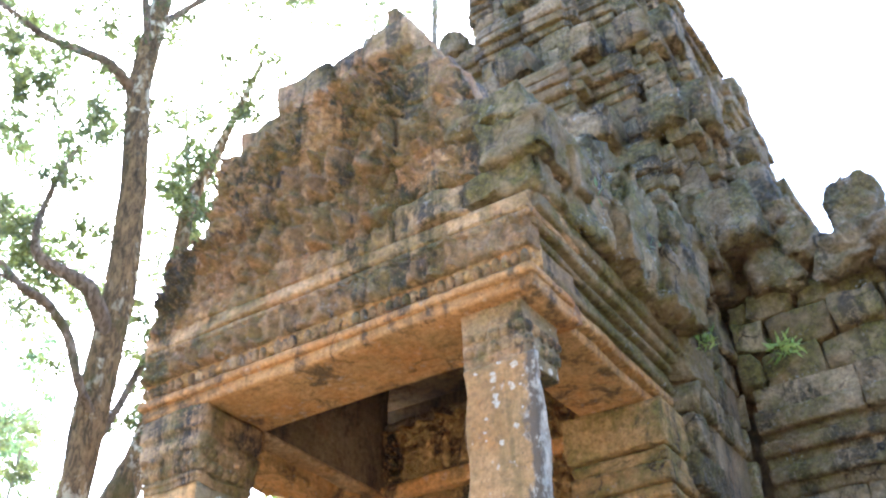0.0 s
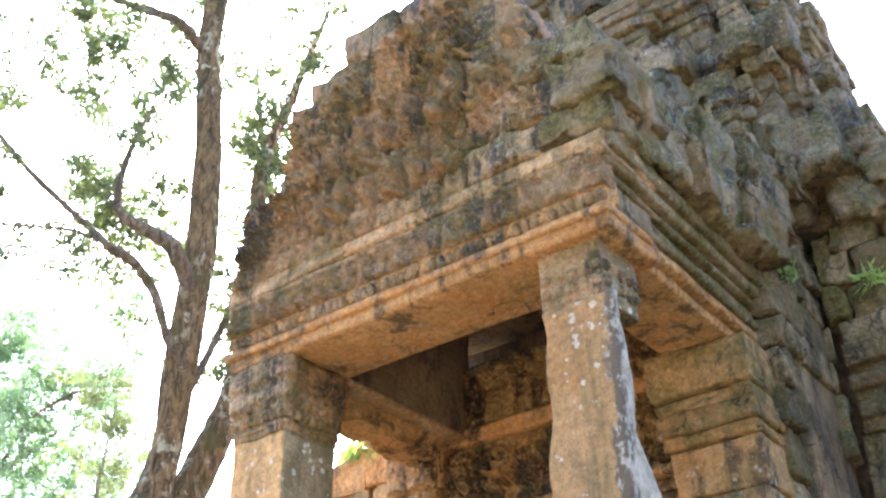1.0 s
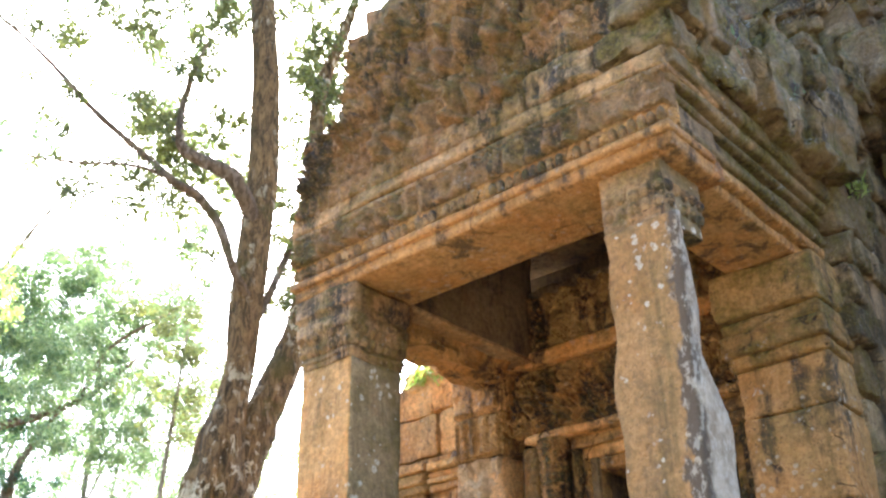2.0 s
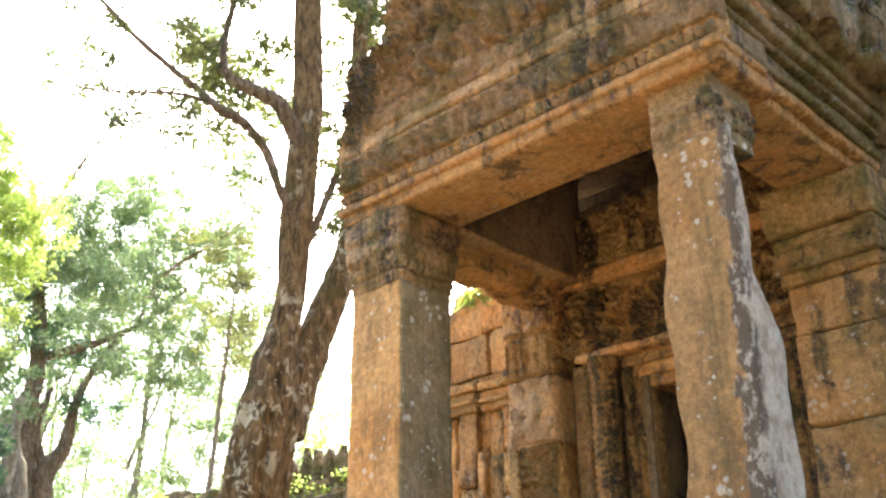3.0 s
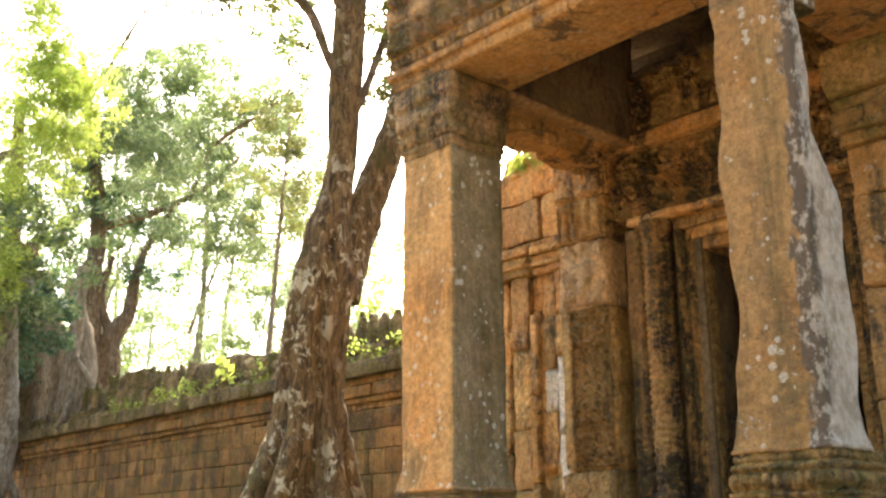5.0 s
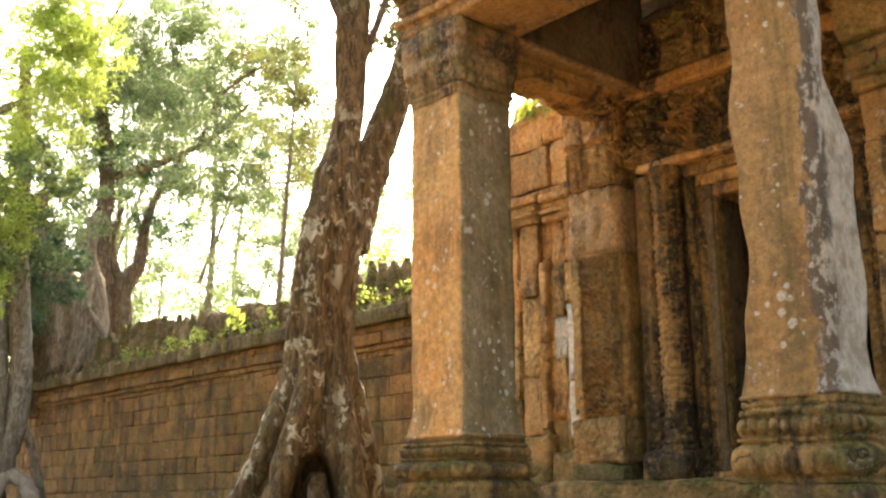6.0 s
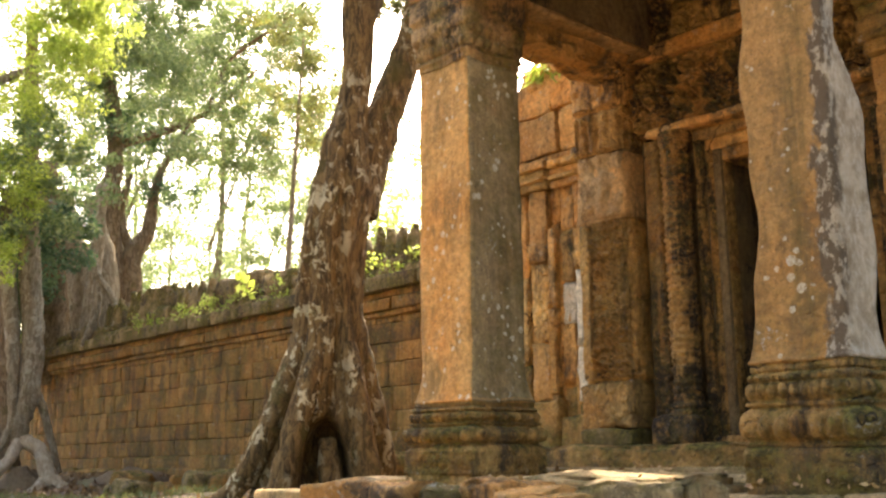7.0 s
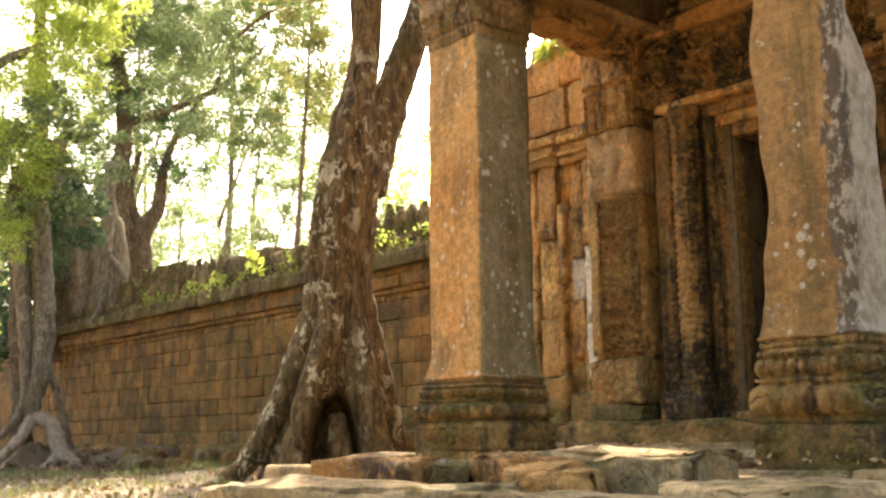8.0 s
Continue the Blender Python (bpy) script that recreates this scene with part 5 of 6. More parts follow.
TREE_ROOTS = [
    ([near_trunk(-0.26, 0.05, 2.5), near_trunk(-0.31, 0.06, 1.9), near_trunk(-0.42, 0.10, 1.5), near_trunk(-0.56, 0.13, 1.15), near_trunk(-0.72, 0.16, 0.75), near_trunk(-0.90, 0.18, 0.40), near_trunk(-1.15, 0.22, 0.16), near_trunk(-1.5, 0.25, 0.02)], [0.10, 0.13, 0.135, 0.125, 0.12, 0.115, 0.10, 0.04]),
    ([near_trunk(-0.22, 0.30, 1.6), near_trunk(-0.34, 0.42, 1.1), near_trunk(-0.44, 0.50, 0.7), near_trunk(-0.52, 0.56, 0.35), near_trunk(-0.60, 0.62, 0.0)], [0.09, 0.11, 0.11, 0.12, 0.10]),
    ([near_trunk(0.10, 0.26, 1.7), near_trunk(0.20, 0.36, 1.1), near_trunk(0.27, 0.42, 0.6), near_trunk(0.34, 0.46, 0.1)], [0.08, 0.11, 0.12, 0.13]),
    ([near_trunk(0.10, 0.0, 2.2), near_trunk(0.25, 0.0, 1.6), near_trunk(0.36, 0.02, 1.1), near_trunk(0.45, 0.03, 0.6), near_trunk(0.52, 0.04, 0.1)], [0.10, 0.10, 0.11, 0.12, 0.12]),
    ([near_trunk(-0.1, 0.12, 0.75), near_trunk(-0.08, 0.24, 0.52), near_trunk(-0.04, 0.28, 0.2), near_trunk(-0.03, 0.30, 0.0)], [0.08, 0.12, 0.13, 0.12]),
    ([(-4.5, 2.3, 1.3), (-4.8, 2.4, 0.6), (-5.2, 2.5, 0.1)], [0.15, 0.14, 0.08]),
]
for k, (pts, rad) in enumerate(TREE_ROOTS):
    mesh_part("root", *tube(pts, rad, sides=16, rough=0.14, seed=k + 30, flute=0.12, lobes=4), BARK, tree)
clumps = []
for c, s, n in [((-4.45, 1.1, 7.4), (0.35, 0.5, 0.5), 12), ((-4.4, 0.9, 6.3), (0.3, 0.4, 0.4), 8), ((-4.3, 1.3, 8.6), (0.4, 0.6, 0.7), 14), ((-4.7, 0.1, 7.5), (0.3, 0.6, 0.6), 9), ((-3.9, 2.75, 6.9), (0.25, 0.3, 0.9), 14), ((-3.8, 2.9, 8.6), (0.4, 0.5, 1.2), 22), ((-3.75, 2.85, 5.6), (0.2, 0.25, 0.5), 8), ((-4.6, 0.9, 10.0), (0.4, 0.6, 0.5), 14), ((-4.3, 1.6, 9.4), (0.5, 0.5, 0.8), 14), ((-4.9, 0.3, 11.2), (0.5, 0.7, 0.7), 14), ((-3.6, 3.3, 12.8), (1.2, 1.2, 0.8), 26), ((-4.1, 1.6, 12.6), (1.0, 1.2, 0.8), 24), ((-3.9, 2.3, 15), (2.0, 2.0, 1.4), 70), ((-4.3, 2.0, 11.2), (0.8, 0.9, 0.8), 26), ((-4.9, 0.7, 9.0), (0.4, 0.6, 0.6), 14), ((-4.75, 0.3, 6.6), (0.25, 0.5, 0.4), 9), ((-5.0, -0.3, 8.6), (0.4, 0.5, 0.8), 14), ((-3.6, 3.2, 10.4), (0.5, 0.6, 0.9), 20), ((-4.3, 1.7, 6.0), (0.3, 0.3, 0.3), 4)]:
    clumps += spray(c, s, n, 0.2, 60, int(abs(c[0] * 100 + c[2] * 10)))
for k, (x, y, z, r) in enumerate([(-5.42, 1.93, 11.71, 0.5), (-5.46, 1.86, 10.89, 0.5), (-4.72, 2.08, 10.04, 0.4), (-5.68, 1.48, 10.81, 0.4), (-4.81, 3.31, 10.59, 0.5), (-4.38, 3.36, 9.68, 0.45), (-4.18, 3.13, 8.59, 0.4), (-4.35, 2.91, 9.09, 0.35), (-4.29, 3.45, 9.22, 0.4), (-5.07, 1.53, 7.66, 0.35), (-4.77, 2.01, 7.74, 0.35), (-4.93, 1.77, 7.19, 0.3), (-4.65, 2.19, 7.96, 0.35), (-5.39, 0.97, 11.17, 0.4), (-6.08, 0.69, 10.4, 0.4), (-5.89, 1.09, 9.97, 0.4), (-6.12, 0.61, 9.38, 0.3), (-5.37, 1.42, 10.01, 0.4)]):
    clumps += spray((x, y, z), (r, r, r * 0.8), 11, 0.16, 50, 300 + k)
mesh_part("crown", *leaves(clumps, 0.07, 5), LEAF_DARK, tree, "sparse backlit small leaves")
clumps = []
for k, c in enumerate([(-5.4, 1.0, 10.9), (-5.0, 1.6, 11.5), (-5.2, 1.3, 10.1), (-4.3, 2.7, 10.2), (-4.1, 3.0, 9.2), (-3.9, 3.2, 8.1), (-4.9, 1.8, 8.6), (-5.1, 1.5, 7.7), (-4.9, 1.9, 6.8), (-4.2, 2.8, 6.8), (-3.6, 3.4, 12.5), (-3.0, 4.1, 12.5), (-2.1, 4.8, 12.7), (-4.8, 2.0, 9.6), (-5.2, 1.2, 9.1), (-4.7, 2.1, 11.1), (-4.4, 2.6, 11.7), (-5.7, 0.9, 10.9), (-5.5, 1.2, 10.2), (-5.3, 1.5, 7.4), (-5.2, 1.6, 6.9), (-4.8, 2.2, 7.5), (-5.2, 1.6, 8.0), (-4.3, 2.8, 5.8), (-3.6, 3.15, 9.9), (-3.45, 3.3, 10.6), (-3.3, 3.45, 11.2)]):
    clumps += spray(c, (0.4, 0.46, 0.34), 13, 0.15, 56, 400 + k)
# sunlight on the outer leaves is put into a paler leaf colour
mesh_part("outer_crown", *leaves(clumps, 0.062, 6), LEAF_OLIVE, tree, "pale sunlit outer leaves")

# ---- trees beyond ----


def wood_tree(name, foot, stems, crown, material, bark, leaf, label, seed, airy=(), airy_material=None, dense=1.0):
    t = thing(name, foot, label, "tree", "trees beyond the wall")
    for k, (pts, rad) in enumerate(stems):
        mesh_part("trunk" if k == 0 else "limb", *tube(pts, rad, sides=10, rough=0.12, seed=seed + k), bark, t)
    cl = []
    for i, (c, s, n, r, per) in enumerate(crown):
        cl += spray(c, s, int(n * 1.25), r, per * dense, seed * 31 + i)
    mesh_part("crown", *leaves(cl, leaf, seed), material, t)
    if airy:
        cl = []
        for i, (c, s, n, r, per) in enumerate(airy):
            cl += spray(c, s, int(n * 1.25), r, per * dense, seed * 37 + i)
        mesh_part("outer_crown", *leaves(cl, leaf, seed + 1), airy_material, t)
    return t


OUTER = [(-19.04, 9.34, 11.3), (-18.5, 10.3, 9.9), (-19.2, 9.0, 8.6), (-18.0, 11.0, 7.1), (-18.7, 9.9, 6.2), (-19.7, 8.1, 10.1), (-17.7, 11.4, 8.9), (-18.3, 10.5, 11.9), (-19.9, 7.6, 11.5)]
HIGH = [(-19.4, 6.7, 12.2), (-19.0, 7.4, 12.9), (-18.6, 8.2, 12.7), (-18.3, 8.9, 11.8), (-17.9, 9.7, 12.1), (-17.6, 10.3, 11.2), (-18.9, 7.8, 11.5), (-18.4, 8.6, 10.8), (-19.6, 6.3, 11.0), (-19.2, 7.1, 10.8)]
REACHING = [(-13.2, 5.5, 19.1), (-12.3, 7.0, 18.3), (-12.9, 6.0, 16.1), (-12.6, 6.4, 13.6), (-11.8, 7.7, 12.6), (-12.4, 6.7, 10.8), (-17.8, 5.2, 15.3), (-16.5, 7.7, 17.0), (-16.9, 7.1, 12.3), (-15.6, 9.2, 11.2), (-17.2, 6.5, 10.0), (-15.4, 9.5, 8.9), (-16.1, 8.4, 7.8), (-17.7, 5.3, 11.2)]
wood_tree("tree", (-19.4, 6.5, 0), [
    ([(-19.4, 6.6, 0), (-19.36, 6.52, 4.3), (-19.44, 6.34, 5.7), (-19.46, 6.29, 7.1), (-19.46, 6.3, 8.6), (-19.6, 6.0, 10.5), (-19.8, 5.6, 13)], [0.34, 0.26, 0.24, 0.22, 0.2, 0.15, 0.06]),
    ([(-19.2, 6.9, 0), (-19.23, 6.81, 4.6), (-19.25, 6.77, 5.5), (-19.09, 7.11, 6.2), (-19.04, 7.2, 7.2), (-18.9, 7.5, 8.2), (-18.6, 8.0, 9.2)], [0.34, 0.28, 0.26, 0.17, 0.12, 0.08, 0.03]),
    ([(-19.46, 6.3, 8.3), (-18.9, 7.4, 8.8), (-18.5, 8.26, 9.33), (-18.23, 8.74, 9.82), (-17.88, 9.35, 10.63)], [0.12, 0.1, 0.08, 0.06, 0.03]),
    ([(-19.25, 6.77, 5.6), (-19.4, 6.5, 6.6), (-19.3, 6.7, 7.6)], [0.12, 0.1, 0.05]),
    ([(-19.7, 5.8, 11.5), (-17.8, 6.2, 13.5), (-15.6, 6.6, 15.0), (-13.2, 6.2, 16.6), (-12.4, 6.8, 18.4)], [0.05, 0.035, 0.028, 0.02, 0.01]),
    ([(-17.8, 6.2, 13.5), (-16.0, 6.6, 13.7), (-14.2, 6.8, 13.4), (-12.4, 6.7, 12.6)], [0.025, 0.022, 0.018, 0.008]),
    ([(-18.5, 8.26, 9.33), (-17.2, 8.2, 10.4), (-15.7, 9.0, 11.3), (-14.4, 9.4, 12.4)], [0.05, 0.045, 0.03, 0.01]),
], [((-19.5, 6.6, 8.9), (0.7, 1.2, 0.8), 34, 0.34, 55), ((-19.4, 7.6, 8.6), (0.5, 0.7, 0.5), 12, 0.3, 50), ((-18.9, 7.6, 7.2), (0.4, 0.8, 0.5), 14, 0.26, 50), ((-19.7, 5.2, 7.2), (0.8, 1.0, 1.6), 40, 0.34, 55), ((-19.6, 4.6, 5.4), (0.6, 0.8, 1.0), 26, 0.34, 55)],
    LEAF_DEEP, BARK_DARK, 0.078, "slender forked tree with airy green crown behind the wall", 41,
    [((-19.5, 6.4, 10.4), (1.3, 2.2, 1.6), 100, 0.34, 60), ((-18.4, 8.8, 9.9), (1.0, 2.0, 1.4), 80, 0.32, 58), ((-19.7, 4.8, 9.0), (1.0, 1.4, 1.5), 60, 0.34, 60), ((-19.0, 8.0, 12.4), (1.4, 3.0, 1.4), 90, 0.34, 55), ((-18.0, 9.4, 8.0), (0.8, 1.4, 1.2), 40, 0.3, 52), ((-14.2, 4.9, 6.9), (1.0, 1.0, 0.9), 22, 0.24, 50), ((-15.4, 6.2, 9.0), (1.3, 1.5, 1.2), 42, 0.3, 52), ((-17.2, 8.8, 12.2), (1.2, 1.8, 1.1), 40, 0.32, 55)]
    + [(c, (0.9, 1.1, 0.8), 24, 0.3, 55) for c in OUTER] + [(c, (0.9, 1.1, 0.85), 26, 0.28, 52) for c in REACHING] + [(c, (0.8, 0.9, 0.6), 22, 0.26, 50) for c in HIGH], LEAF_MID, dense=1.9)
# bright crown reaching in near the wall's far end
wood_tree("tree", (-13.4, -1.6, 0), [([(-13.4, -1.6, 0), (-13.6, -1.0, 3), (-13.7, 0.2, 6), (-13.9, 1.0, 9.5), (-13.8, 1.2, 12)], [0.4, 0.34, 0.28, 0.18, 0.06]), ([(-13.7, 0.7, 6), (-13.7, 1.4, 7.0), (-13.7, 2.2, 7.6)], [0.14, 0.1, 0.04])],
    [((-13.8, 2.2, 7.0), (0.9, 1.1, 1.7), 80, 0.32, 80), ((-13.9, 1.7, 5.2), (0.8, 0.9, 1.2), 54, 0.30, 80), ((-13.8, 2.7, 9.2), (1.0, 1.6, 1.5), 76, 0.34, 74), ((-13.9, 1.6, 3.9), (0.6, 0.6, 0.7), 14, 0.3, 70), ((-13.9, 0.8, 8.5), (1.2, 1.2, 2.6), 50, 0.38, 55)]
    + [(c, (0.42, 0.5, 0.4), 16, 0.24, 60) for c in [(-13.7, 2.2, 10.7), (-13.7, 2.4, 10.2), (-13.6, 2.7, 9.7), (-13.6, 2.5, 9.2), (-13.5, 2.9, 9.0), (-13.6, 2.5, 8.3), (-13.4, 3.1, 8.5), (-13.5, 3.0, 7.8)]],
    LEAF_LIT, BARK_GREY, 0.068, "leaning tree with sunlit yellow-green leaves", 43, dense=1.45)
BEHIND = [(-9.4, 6.8, 18.5), (-8.6, 7.4, 19.2), (-7.3, 8.4, 19.3), (-6.3, 9.2, 19.0), (-5.2, 10.2, 19.3), (-9.2, 6.9, 15.4), (-8.8, 7.3, 14.6), (-9.3, 6.9, 14.0), (-8.6, 7.4, 13.6), (-9.0, 7.1, 12.7), (-9.2, 7.0, 12.0), (-10.8, 5.7, 8.3), (-10.4, 6.0, 7.8), (-10.8, 5.7, 7.3), (-10.3, 6.1, 7.0), (-10.6, 5.9, 6.4), (-9.6, 6.6, 16.6), (-8.4, 7.6, 16.2)]
wood_tree("tree", (-6.5, 9.5, 0), [([(-6.45, 9.4, 6), (-8.2, 7.9, 10.5), (-8.9, 7.2, 14.0), (-9.2, 6.9, 17.5)], [0.07, 0.06, 0.045, 0.02]), ([(-11.0, 5.7, 0), (-10.8, 5.8, 4.2), (-10.6, 5.9, 8.2)], [0.07, 0.05, 0.02]), ([(-6.6, 9.6, 0), (-6.4, 9.3, 8), (-6.0, 9.2, 14), (-5.7, 9.2, 19)], [0.16, 0.13, 0.09, 0.03]), ([(-4.9, 9.9, 0), (-4.9, 9.9, 9), (-4.6, 9.9, 16), (-4.5, 10, 22)], [0.15, 0.12, 0.09, 0.03])],
    [((-6.0, 8.5, 18.5), (1.6, 1.6, 1.3), 30, 0.35, 60), ((-4.4, 9.8, 19.5), (1.6, 1.6, 1.4), 34, 0.35, 60), ((-3.2, 10.5, 18.2), (1.4, 1.4, 1.6), 40, 0.35, 60)]
    + [(c, (0.7, 0.8, 0.6), 15, 0.26, 70) for c in BEHIND], LEAF_OLIVE, BARK_GREY, 0.07, "slender pale forest trees behind the gate", 47)
# pale far woods
FAR = [(-34, 9, 10, 4.5), (-32, 14, 9.5, 4.5), (-30, 18, 9, 4.2), (-27, 21, 8.5, 4), (-36, 3, 13, 5), (-37, -4, 13, 5), (-23, 24, 8, 4), (-40, 20, 11, 6), (-41, 11, 15, 6), (-38, 15, 16, 5), (-34, 19, 16, 5), (-40, 4, 18, 6), (-30, 23, 14, 5), (-27, 13, 17, 3.5), (-24, 16.5, 16, 3.2), (-29, 10.5, 17, 3.5), (-21, 19, 13, 3)]
for k, (x, y, h, w) in enumerate(FAR):
    wood_tree("tree", (x, y, 0), [([(x, y, 0), (x + 0.35 * math.sin(k), y + 0.5 * math.cos(k * 2), h * 0.3), (x + 0.2, y + 0.5 * math.sin(k * 3), h * 0.6), (x, y + 0.3, h)], [0.17, 0.15, 0.10, 0.03]), ([(x + 0.2, y, h * 0.45), (x + 0.8, y + 1.2, h * 0.7), (x + 1.0, y + 2.0, h * 0.95)], [0.07, 0.05, 0.02])],
              [((x, y, h * 0.68), (w * 0.65, w * 0.85, h * 0.36), 100, 0.62, 66)], LEAF_MID if k % 4 else LEAF_LIT, BARK_GREY, 0.125, "distant forest tree with hazy green crown", 60 + k, dense=1.7)
# unseen forest behind the path, added to block low sky light
for k, (x, y, h, w) in enumerate([(12, -15, 15, 5), (4, -18, 16, 5), (-7, -15, 14, 5), (20, -9, 15, 5)]):
    wood_tree("tree", (x, y, 0), [([(x, y, 0), (x + 0.2, y, h * 0.5), (x, y + 0.3, h)], [0.4, 0.3, 0.08])],
              [((x, y, h * 0.6), (w * 0.8, w * 0.8, h * 0.42), 110, 1.0, 60)], LEAF_DEEP, BARK_GREY, 0.4, "large unseen forest tree, added to block low sky light", 90 + k)

# old fig with roots over the wall's far end
fig = thing("fig_tree", (-14.4, 2.7, 0.1), "pale grey strangler fig with roots spreading over soil and wall", "tree")
FIG = [
    ([(-14.45, 2.67, 0.85), (-14.46, 2.65, 1.25), (-14.42, 2.75, 1.86), (-14.42, 2.75, 2.77), (-14.46, 2.63, 4.12), (-14.49, 2.54, 5.5), (-14.6, 2.4, 9.0)], [0.13, 0.16, 0.2, 0.19, 0.19, 0.18, 0.1]),
    ([(-14.62, 2.18, 0.6), (-14.51, 2.5, 1.16), (-14.50, 2.50, 1.85), (-14.54, 2.44, 2.76), (-14.60, 2.28, 4.1), (-14.6, 2.2, 5.5)], [0.06, 0.08, 0.10, 0.13, 0.15, 0.14]),
    ([(-14.45, 2.67, 0.98), (-14.23, 2.39, 0.61), (-14.04, 2.01, 0.28), (-13.96, 1.63, 0.02)], [0.12, 0.095, 0.085, 0.06]),
    ([(-14.45, 2.67, 1.02), (-14.14, 2.93, 0.77), (-13.9, 2.99, 0.36), (-13.62, 3.16, 0.13), (-13.31, 3.39, 0.03)], [0.12, 0.13, 0.15, 0.13, 0.08]),
    ([(-13.95, 2.95, 0.32), (-13.75, 2.7, 0.12), (-13.56, 2.25, -0.02)], [0.10, 0.085, 0.05]),
    ([(-13.55, 3.45, 0.05), (-13.2, 3.7, 0.10), (-12.8, 3.75, 0.12), (-12.3, 3.9, 0.16), (-11.9, 3.7, 0.08)], [0.09, 0.12, 0.09, 0.12, 0.05]),
    ([(-14.4, 2.82, 1.9), (-14.34, 2.96, 1.6), (-14.3, 3.12, 1.1), (-14.2, 3.3, 0.4)], [0.08, 0.08, 0.07, 0.05]),
    ([(-16.8, 4.9, 6.5), (-16.69, 4.8, 5.0), (-16.67, 4.7, 3.6), (-16.64, 4.5, 2.9)], [0.13, 0.15, 0.16, 0.15]),
    ([(-17.75, 5.0, 6.4), (-17.6, 5.25, 5.6), (-17.4, 5.4, 4.6), (-17.2, 5.4, 3.0)], [0.12, 0.18, 0.22, 0.26]),
    ([(-16.2, 4.5, 5.2), (-15.9, 4.5, 4.35), (-15.8, 4.5, 3.75), (-15.75, 4.4, 3.25), (-15.69, 4.2, 2.85)], [0.06, 0.07, 0.09, 0.10, 0.05]),
    ([(-15.9, 4.5, 4.35), (-15.6, 4.7, 3.9), (-15.35, 4.75, 3.5), (-15.2, 4.6, 3.2)], [0.07, 0.07, 0.07, 0.04]),
]
HOLLOW = [
    # dark stem added to stand for the shaded hollow behind the pale trunk
    ([(-17.87, 4.55, 2.24), (-17.91, 4.48, 3.46), (-17.95, 4.38, 4.58), (-17.99, 4.28, 5.85), (-18.06, 4.14, 7.13)], [0.34, 0.32, 0.28, 0.24, 0.2]),
    ([(-16.56, 3.24, 0.46), (-16.59, 3.15, 1.55), (-16.63, 3.05, 2.55), (-16.63, 3.04, 3.45), (-16.66, 2.95, 4.37), (-16.69, 2.87, 5.64)], [0.2, 0.14, 0.15, 0.16, 0.17, 0.14]),
    ([(-18.54, 5.46, 3.34), (-18.63, 5.27, 4.77), (-18.75, 5.00, 5.69), (-18.88, 4.71, 6.74)], [0.36, 0.32, 0.30, 0.24]),
]
for k, (pts, rad) in enumerate(HOLLOW):
    mesh_part("trunk", *tube(pts, rad, sides=16, rough=0.14, seed=k + 130, flute=0.25, lobes=4), BARK_GREY if k == 2 else BARK_DARK, fig)
for k, (pts, rad) in enumerate(FIG):
    mesh_part("root" if k else "trunk", *tube(pts, rad, sides=12, rough=0.14, seed=k + 80, flute=0.15 if k in (0, 8) else 0), BARK_PALE if 2 <= k <= 5 else BARK_GREY, fig)
tagged(stone("earth_mound", (-14.75, 2.25, -0.4), (-13.9, 3.25, 0.42), GROUND, None, r=0.3, rough=0.16, n=14, scale=2.2, seed=5), "bare brown earth held by the fig's roots", "earth", kind="structure")
tagged(stone("earth_bank", (-14.3, 3.1, -0.5), (-11.6, 4.5, 0.34), GROUND, None, r=0.4, rough=0.2, n=14, scale=1.6, seed=9), "sloping bank of soil and dead leaves at the wall's foot", "earth", kind="structure")
cl = []
cl += [q for k, c in enumerate([(-17.8, 3.2, 2.6), (-17.7, 3.5, 3.1), (-17.8, 3.3, 3.8), (-17.6, 3.7, 4.2), (-17.8, 3.2, 4.8), (-17.6, 3.7, 5.1)]) for q in spray(c, (0.5, 0.6, 0.55), 16, 0.26, 80, 500 + k)]
for c, s, n in [((-14.9, 1.8, 5.2), (0.5, 0.9, 1.2), 40), ((-15.5, 3.4, 5.0), (0.5, 0.9, 0.9), 40)]:
    cl += spray(c, s, n, 0.32, 80, int(c[2] * 10))
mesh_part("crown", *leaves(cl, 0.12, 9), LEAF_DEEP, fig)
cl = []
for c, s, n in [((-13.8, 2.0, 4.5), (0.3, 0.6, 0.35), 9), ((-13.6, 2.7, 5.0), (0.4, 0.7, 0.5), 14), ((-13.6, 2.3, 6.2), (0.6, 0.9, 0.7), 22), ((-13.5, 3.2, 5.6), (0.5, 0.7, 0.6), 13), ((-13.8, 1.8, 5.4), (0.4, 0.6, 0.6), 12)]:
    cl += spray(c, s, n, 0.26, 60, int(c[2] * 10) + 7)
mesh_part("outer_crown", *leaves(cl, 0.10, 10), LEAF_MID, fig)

# ---- vines, ferns and grass ----
rng = np.random.default_rng(3)
cl = []
for x in np.arange(-13.5, -4.6, 0.13):
    if rng.random() < 0.9:
        cl.append(((x, EY - 0.12 + rng.uniform(-0.1, 0.25), 3.0 + rng.uniform(-0.18, 0.24)), (0.15, 0.10, 0.13), int(rng.uniform(16, 60))))
tagged(mesh_part("creeper", *leaves(cl, 0.045, 15, slim=0.8), LEAF_LIT), "small-leaved creeper growing along the wall's coping", "creeper", kind="stuff")
cl = [((-4.55, 1.15, 2.35), (0.07, 0.07, 0.09), 14), ((-4.5, 1.2, 2.2), (0.05, 0.05, 0.06), 8)]
tagged(mesh_part("sapling", *leaves(cl, 0.1, 16, slim=0.8), LEAF_LIT), "few bright yellow-green leaves by the trunk", "plant")
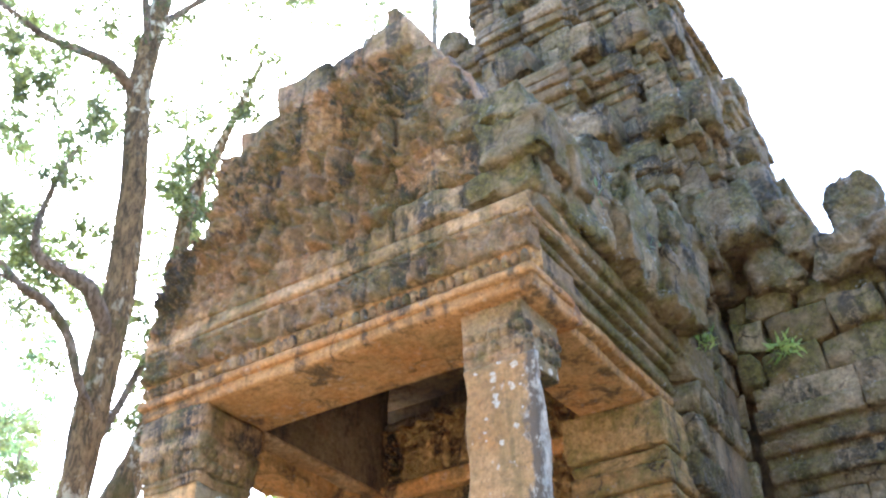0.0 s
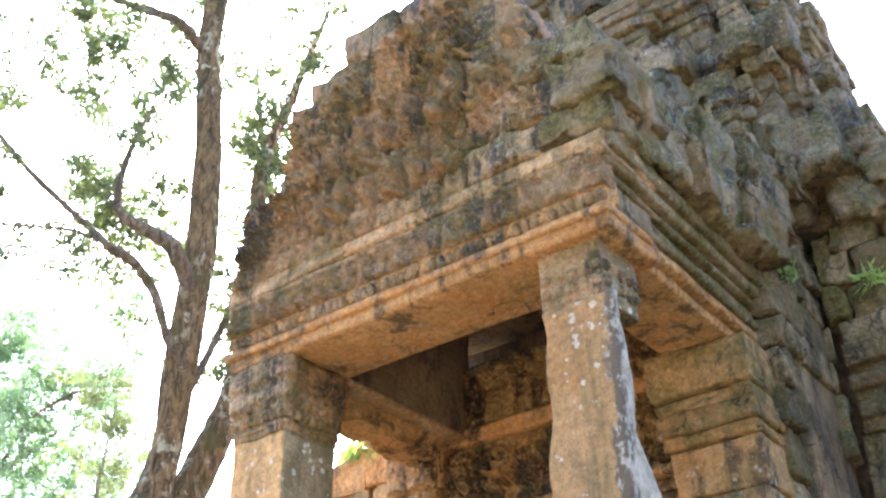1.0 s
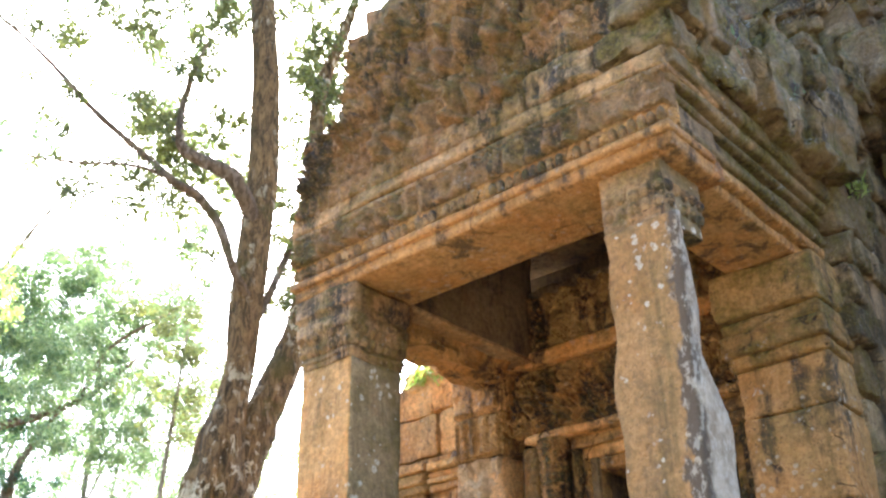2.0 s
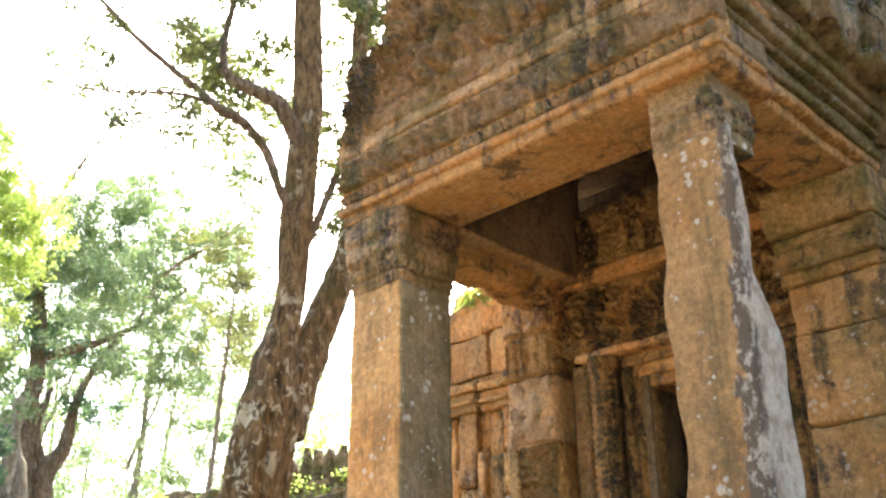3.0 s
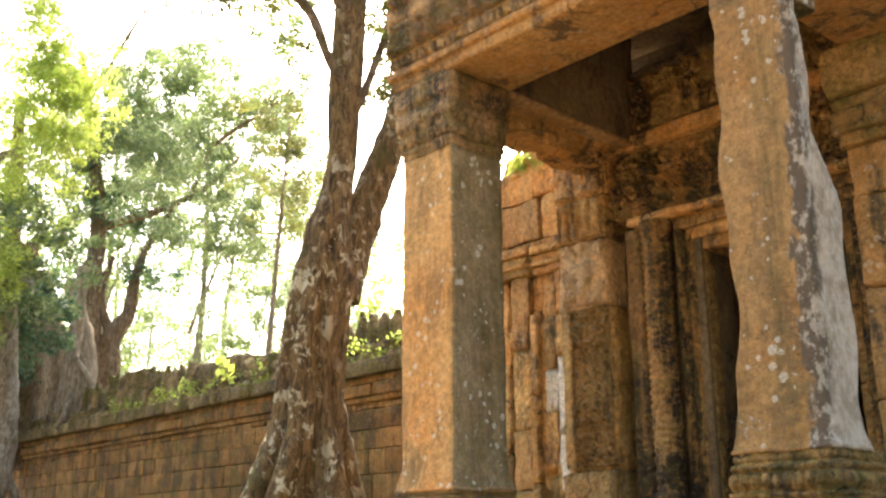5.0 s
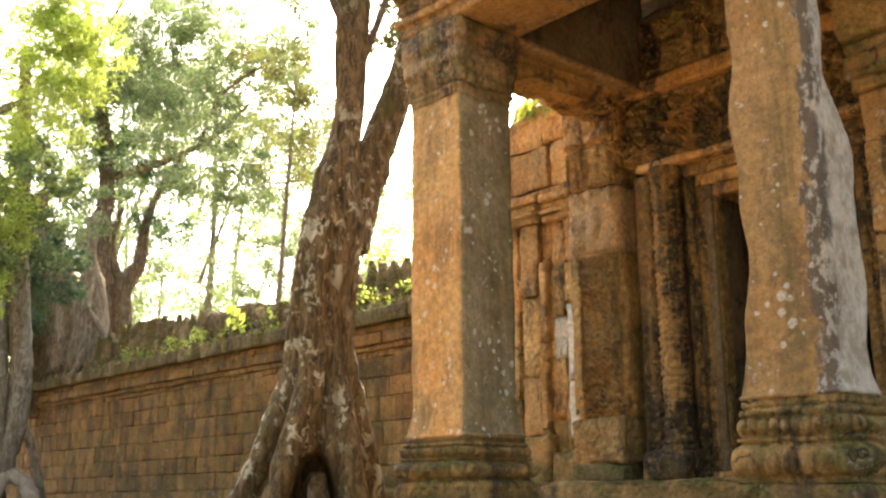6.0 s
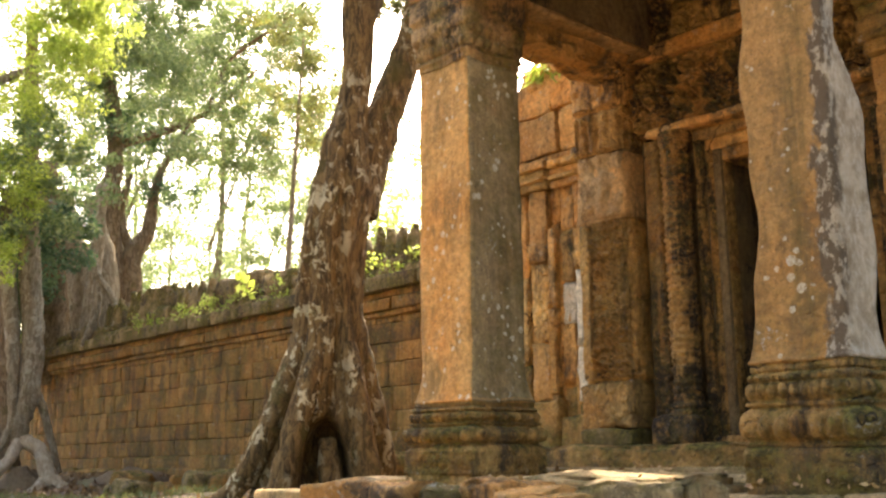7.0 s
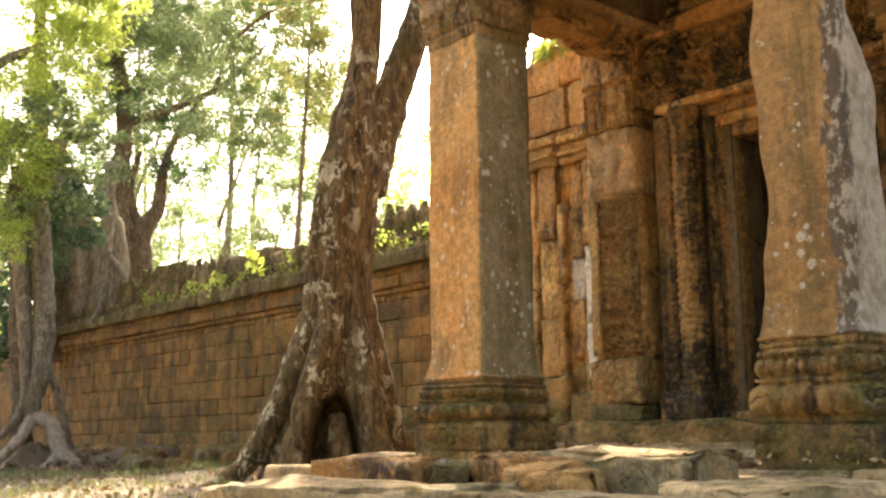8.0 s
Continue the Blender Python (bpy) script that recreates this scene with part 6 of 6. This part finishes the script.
FERNS = [((-1.25, 2.04, 3.78), (0.24, 0.08, 0.12), 70, 0.13, 1.0, LEAF_LIT), ((-0.98, 2.1, 3.74), (0.2, 0.1, 0.14), 60, 0.13, 1.0, LEAF_LIT), ((2.42, 0.9, 4.5), (0.12, 0.3, 0.05), 90, 0.08, -0.4, LEAF_MID), ((2.5, 1.5, 4.45), (0.1, 0.16, 0.08), 60, 0.08, -0.4, LEAF_MID), ((2.3, 0.25, 4.5), (0.08, 0.1, 0.08), 40, 0.08, -0.4, LEAF_MID), ((2.5, 2.3, 4.2), (0.08, 0.1, 0.08), 50, 0.09, -0.4, LEAF_LIT), ((2.9, 2.9, 4.3), (0.1, 0.06, 0.08), 60, 0.09, -0.4, LEAF_LIT)]
for k, (c, r, n, size, droop, mat) in enumerate(FERNS):
    tagged(mesh_part("fern", *leaves([(c, r, n)], size, 17 + k, droop=droop, slim=0.25), mat), "backlit fern hanging over the broken wall" if k < 2 else "small fern rooted between roof stones", "fern", "ferns on the masonry")
cl = []
for _ in range(700):
    x, y = rng.uniform(-15, 0.5), rng.uniform(-4, 3.6)
    if y > 2.5 and x > -5:
        continue
    cl.append(((x, y, ground_height(x, y) + 0.03), (0.25, 0.25, 0.03), 26))
tagged(mesh_part("grass", *leaves(cl, 0.075, 19, droop=-1.4, slim=0.14), GRASS), "thin dry grass on the forest floor", "grass", kind="stuff")
cl = []
for _ in range(260):
    x, y = rng.uniform(-15, 0.0), rng.uniform(-1.5, 4.0)
    cl.append(((x, y, ground_height(x, y) + 0.02), (0.35, 0.35, 0.015), 14))
for _ in range(170):
    x, y = rng.uniform(-14.6, -11.2), rng.uniform(2.3, 4.3)
    cl.append(((x, y, 0.10 + 0.26 * max(0.0, min(1.0, (y - 2.9) / 0.7)) * max(0.0, min(1.0, (-11.5 - x) / 0.6))), (0.25, 0.25, 0.03), 22))
tagged(mesh_part("fallen_leaves", *leaves(cl, 0.07, 26, droop=0, slim=0.6), leaf_material("litter", (0.10, 0.055, 0.025), (0.32, 0.19, 0.09), 0.1)), "brown leaf litter on the soil by the wall", "leaves", kind="stuff")
cl = []
for _ in range(60):
    x, y = rng.uniform(0.0, 2.9), rng.uniform(-0.55, 1.4)
    cl.append(((x, y, 0.445 + 0.05 * max(0.0, min(1.0, (y + 0.1) / 1.2))), (0.12, 0.12, 0.006), 4))
LITTER = leaf_material("fallen_leaves", (0.20, 0.10, 0.04), (0.42, 0.27, 0.12), 0.15)
tagged(mesh_part("leaf_litter", *leaves(cl, 0.04, 20, droop=0, slim=0.5), LITTER), "dry brown leaves scattered on the stone slabs", "leaves", kind="stuff")
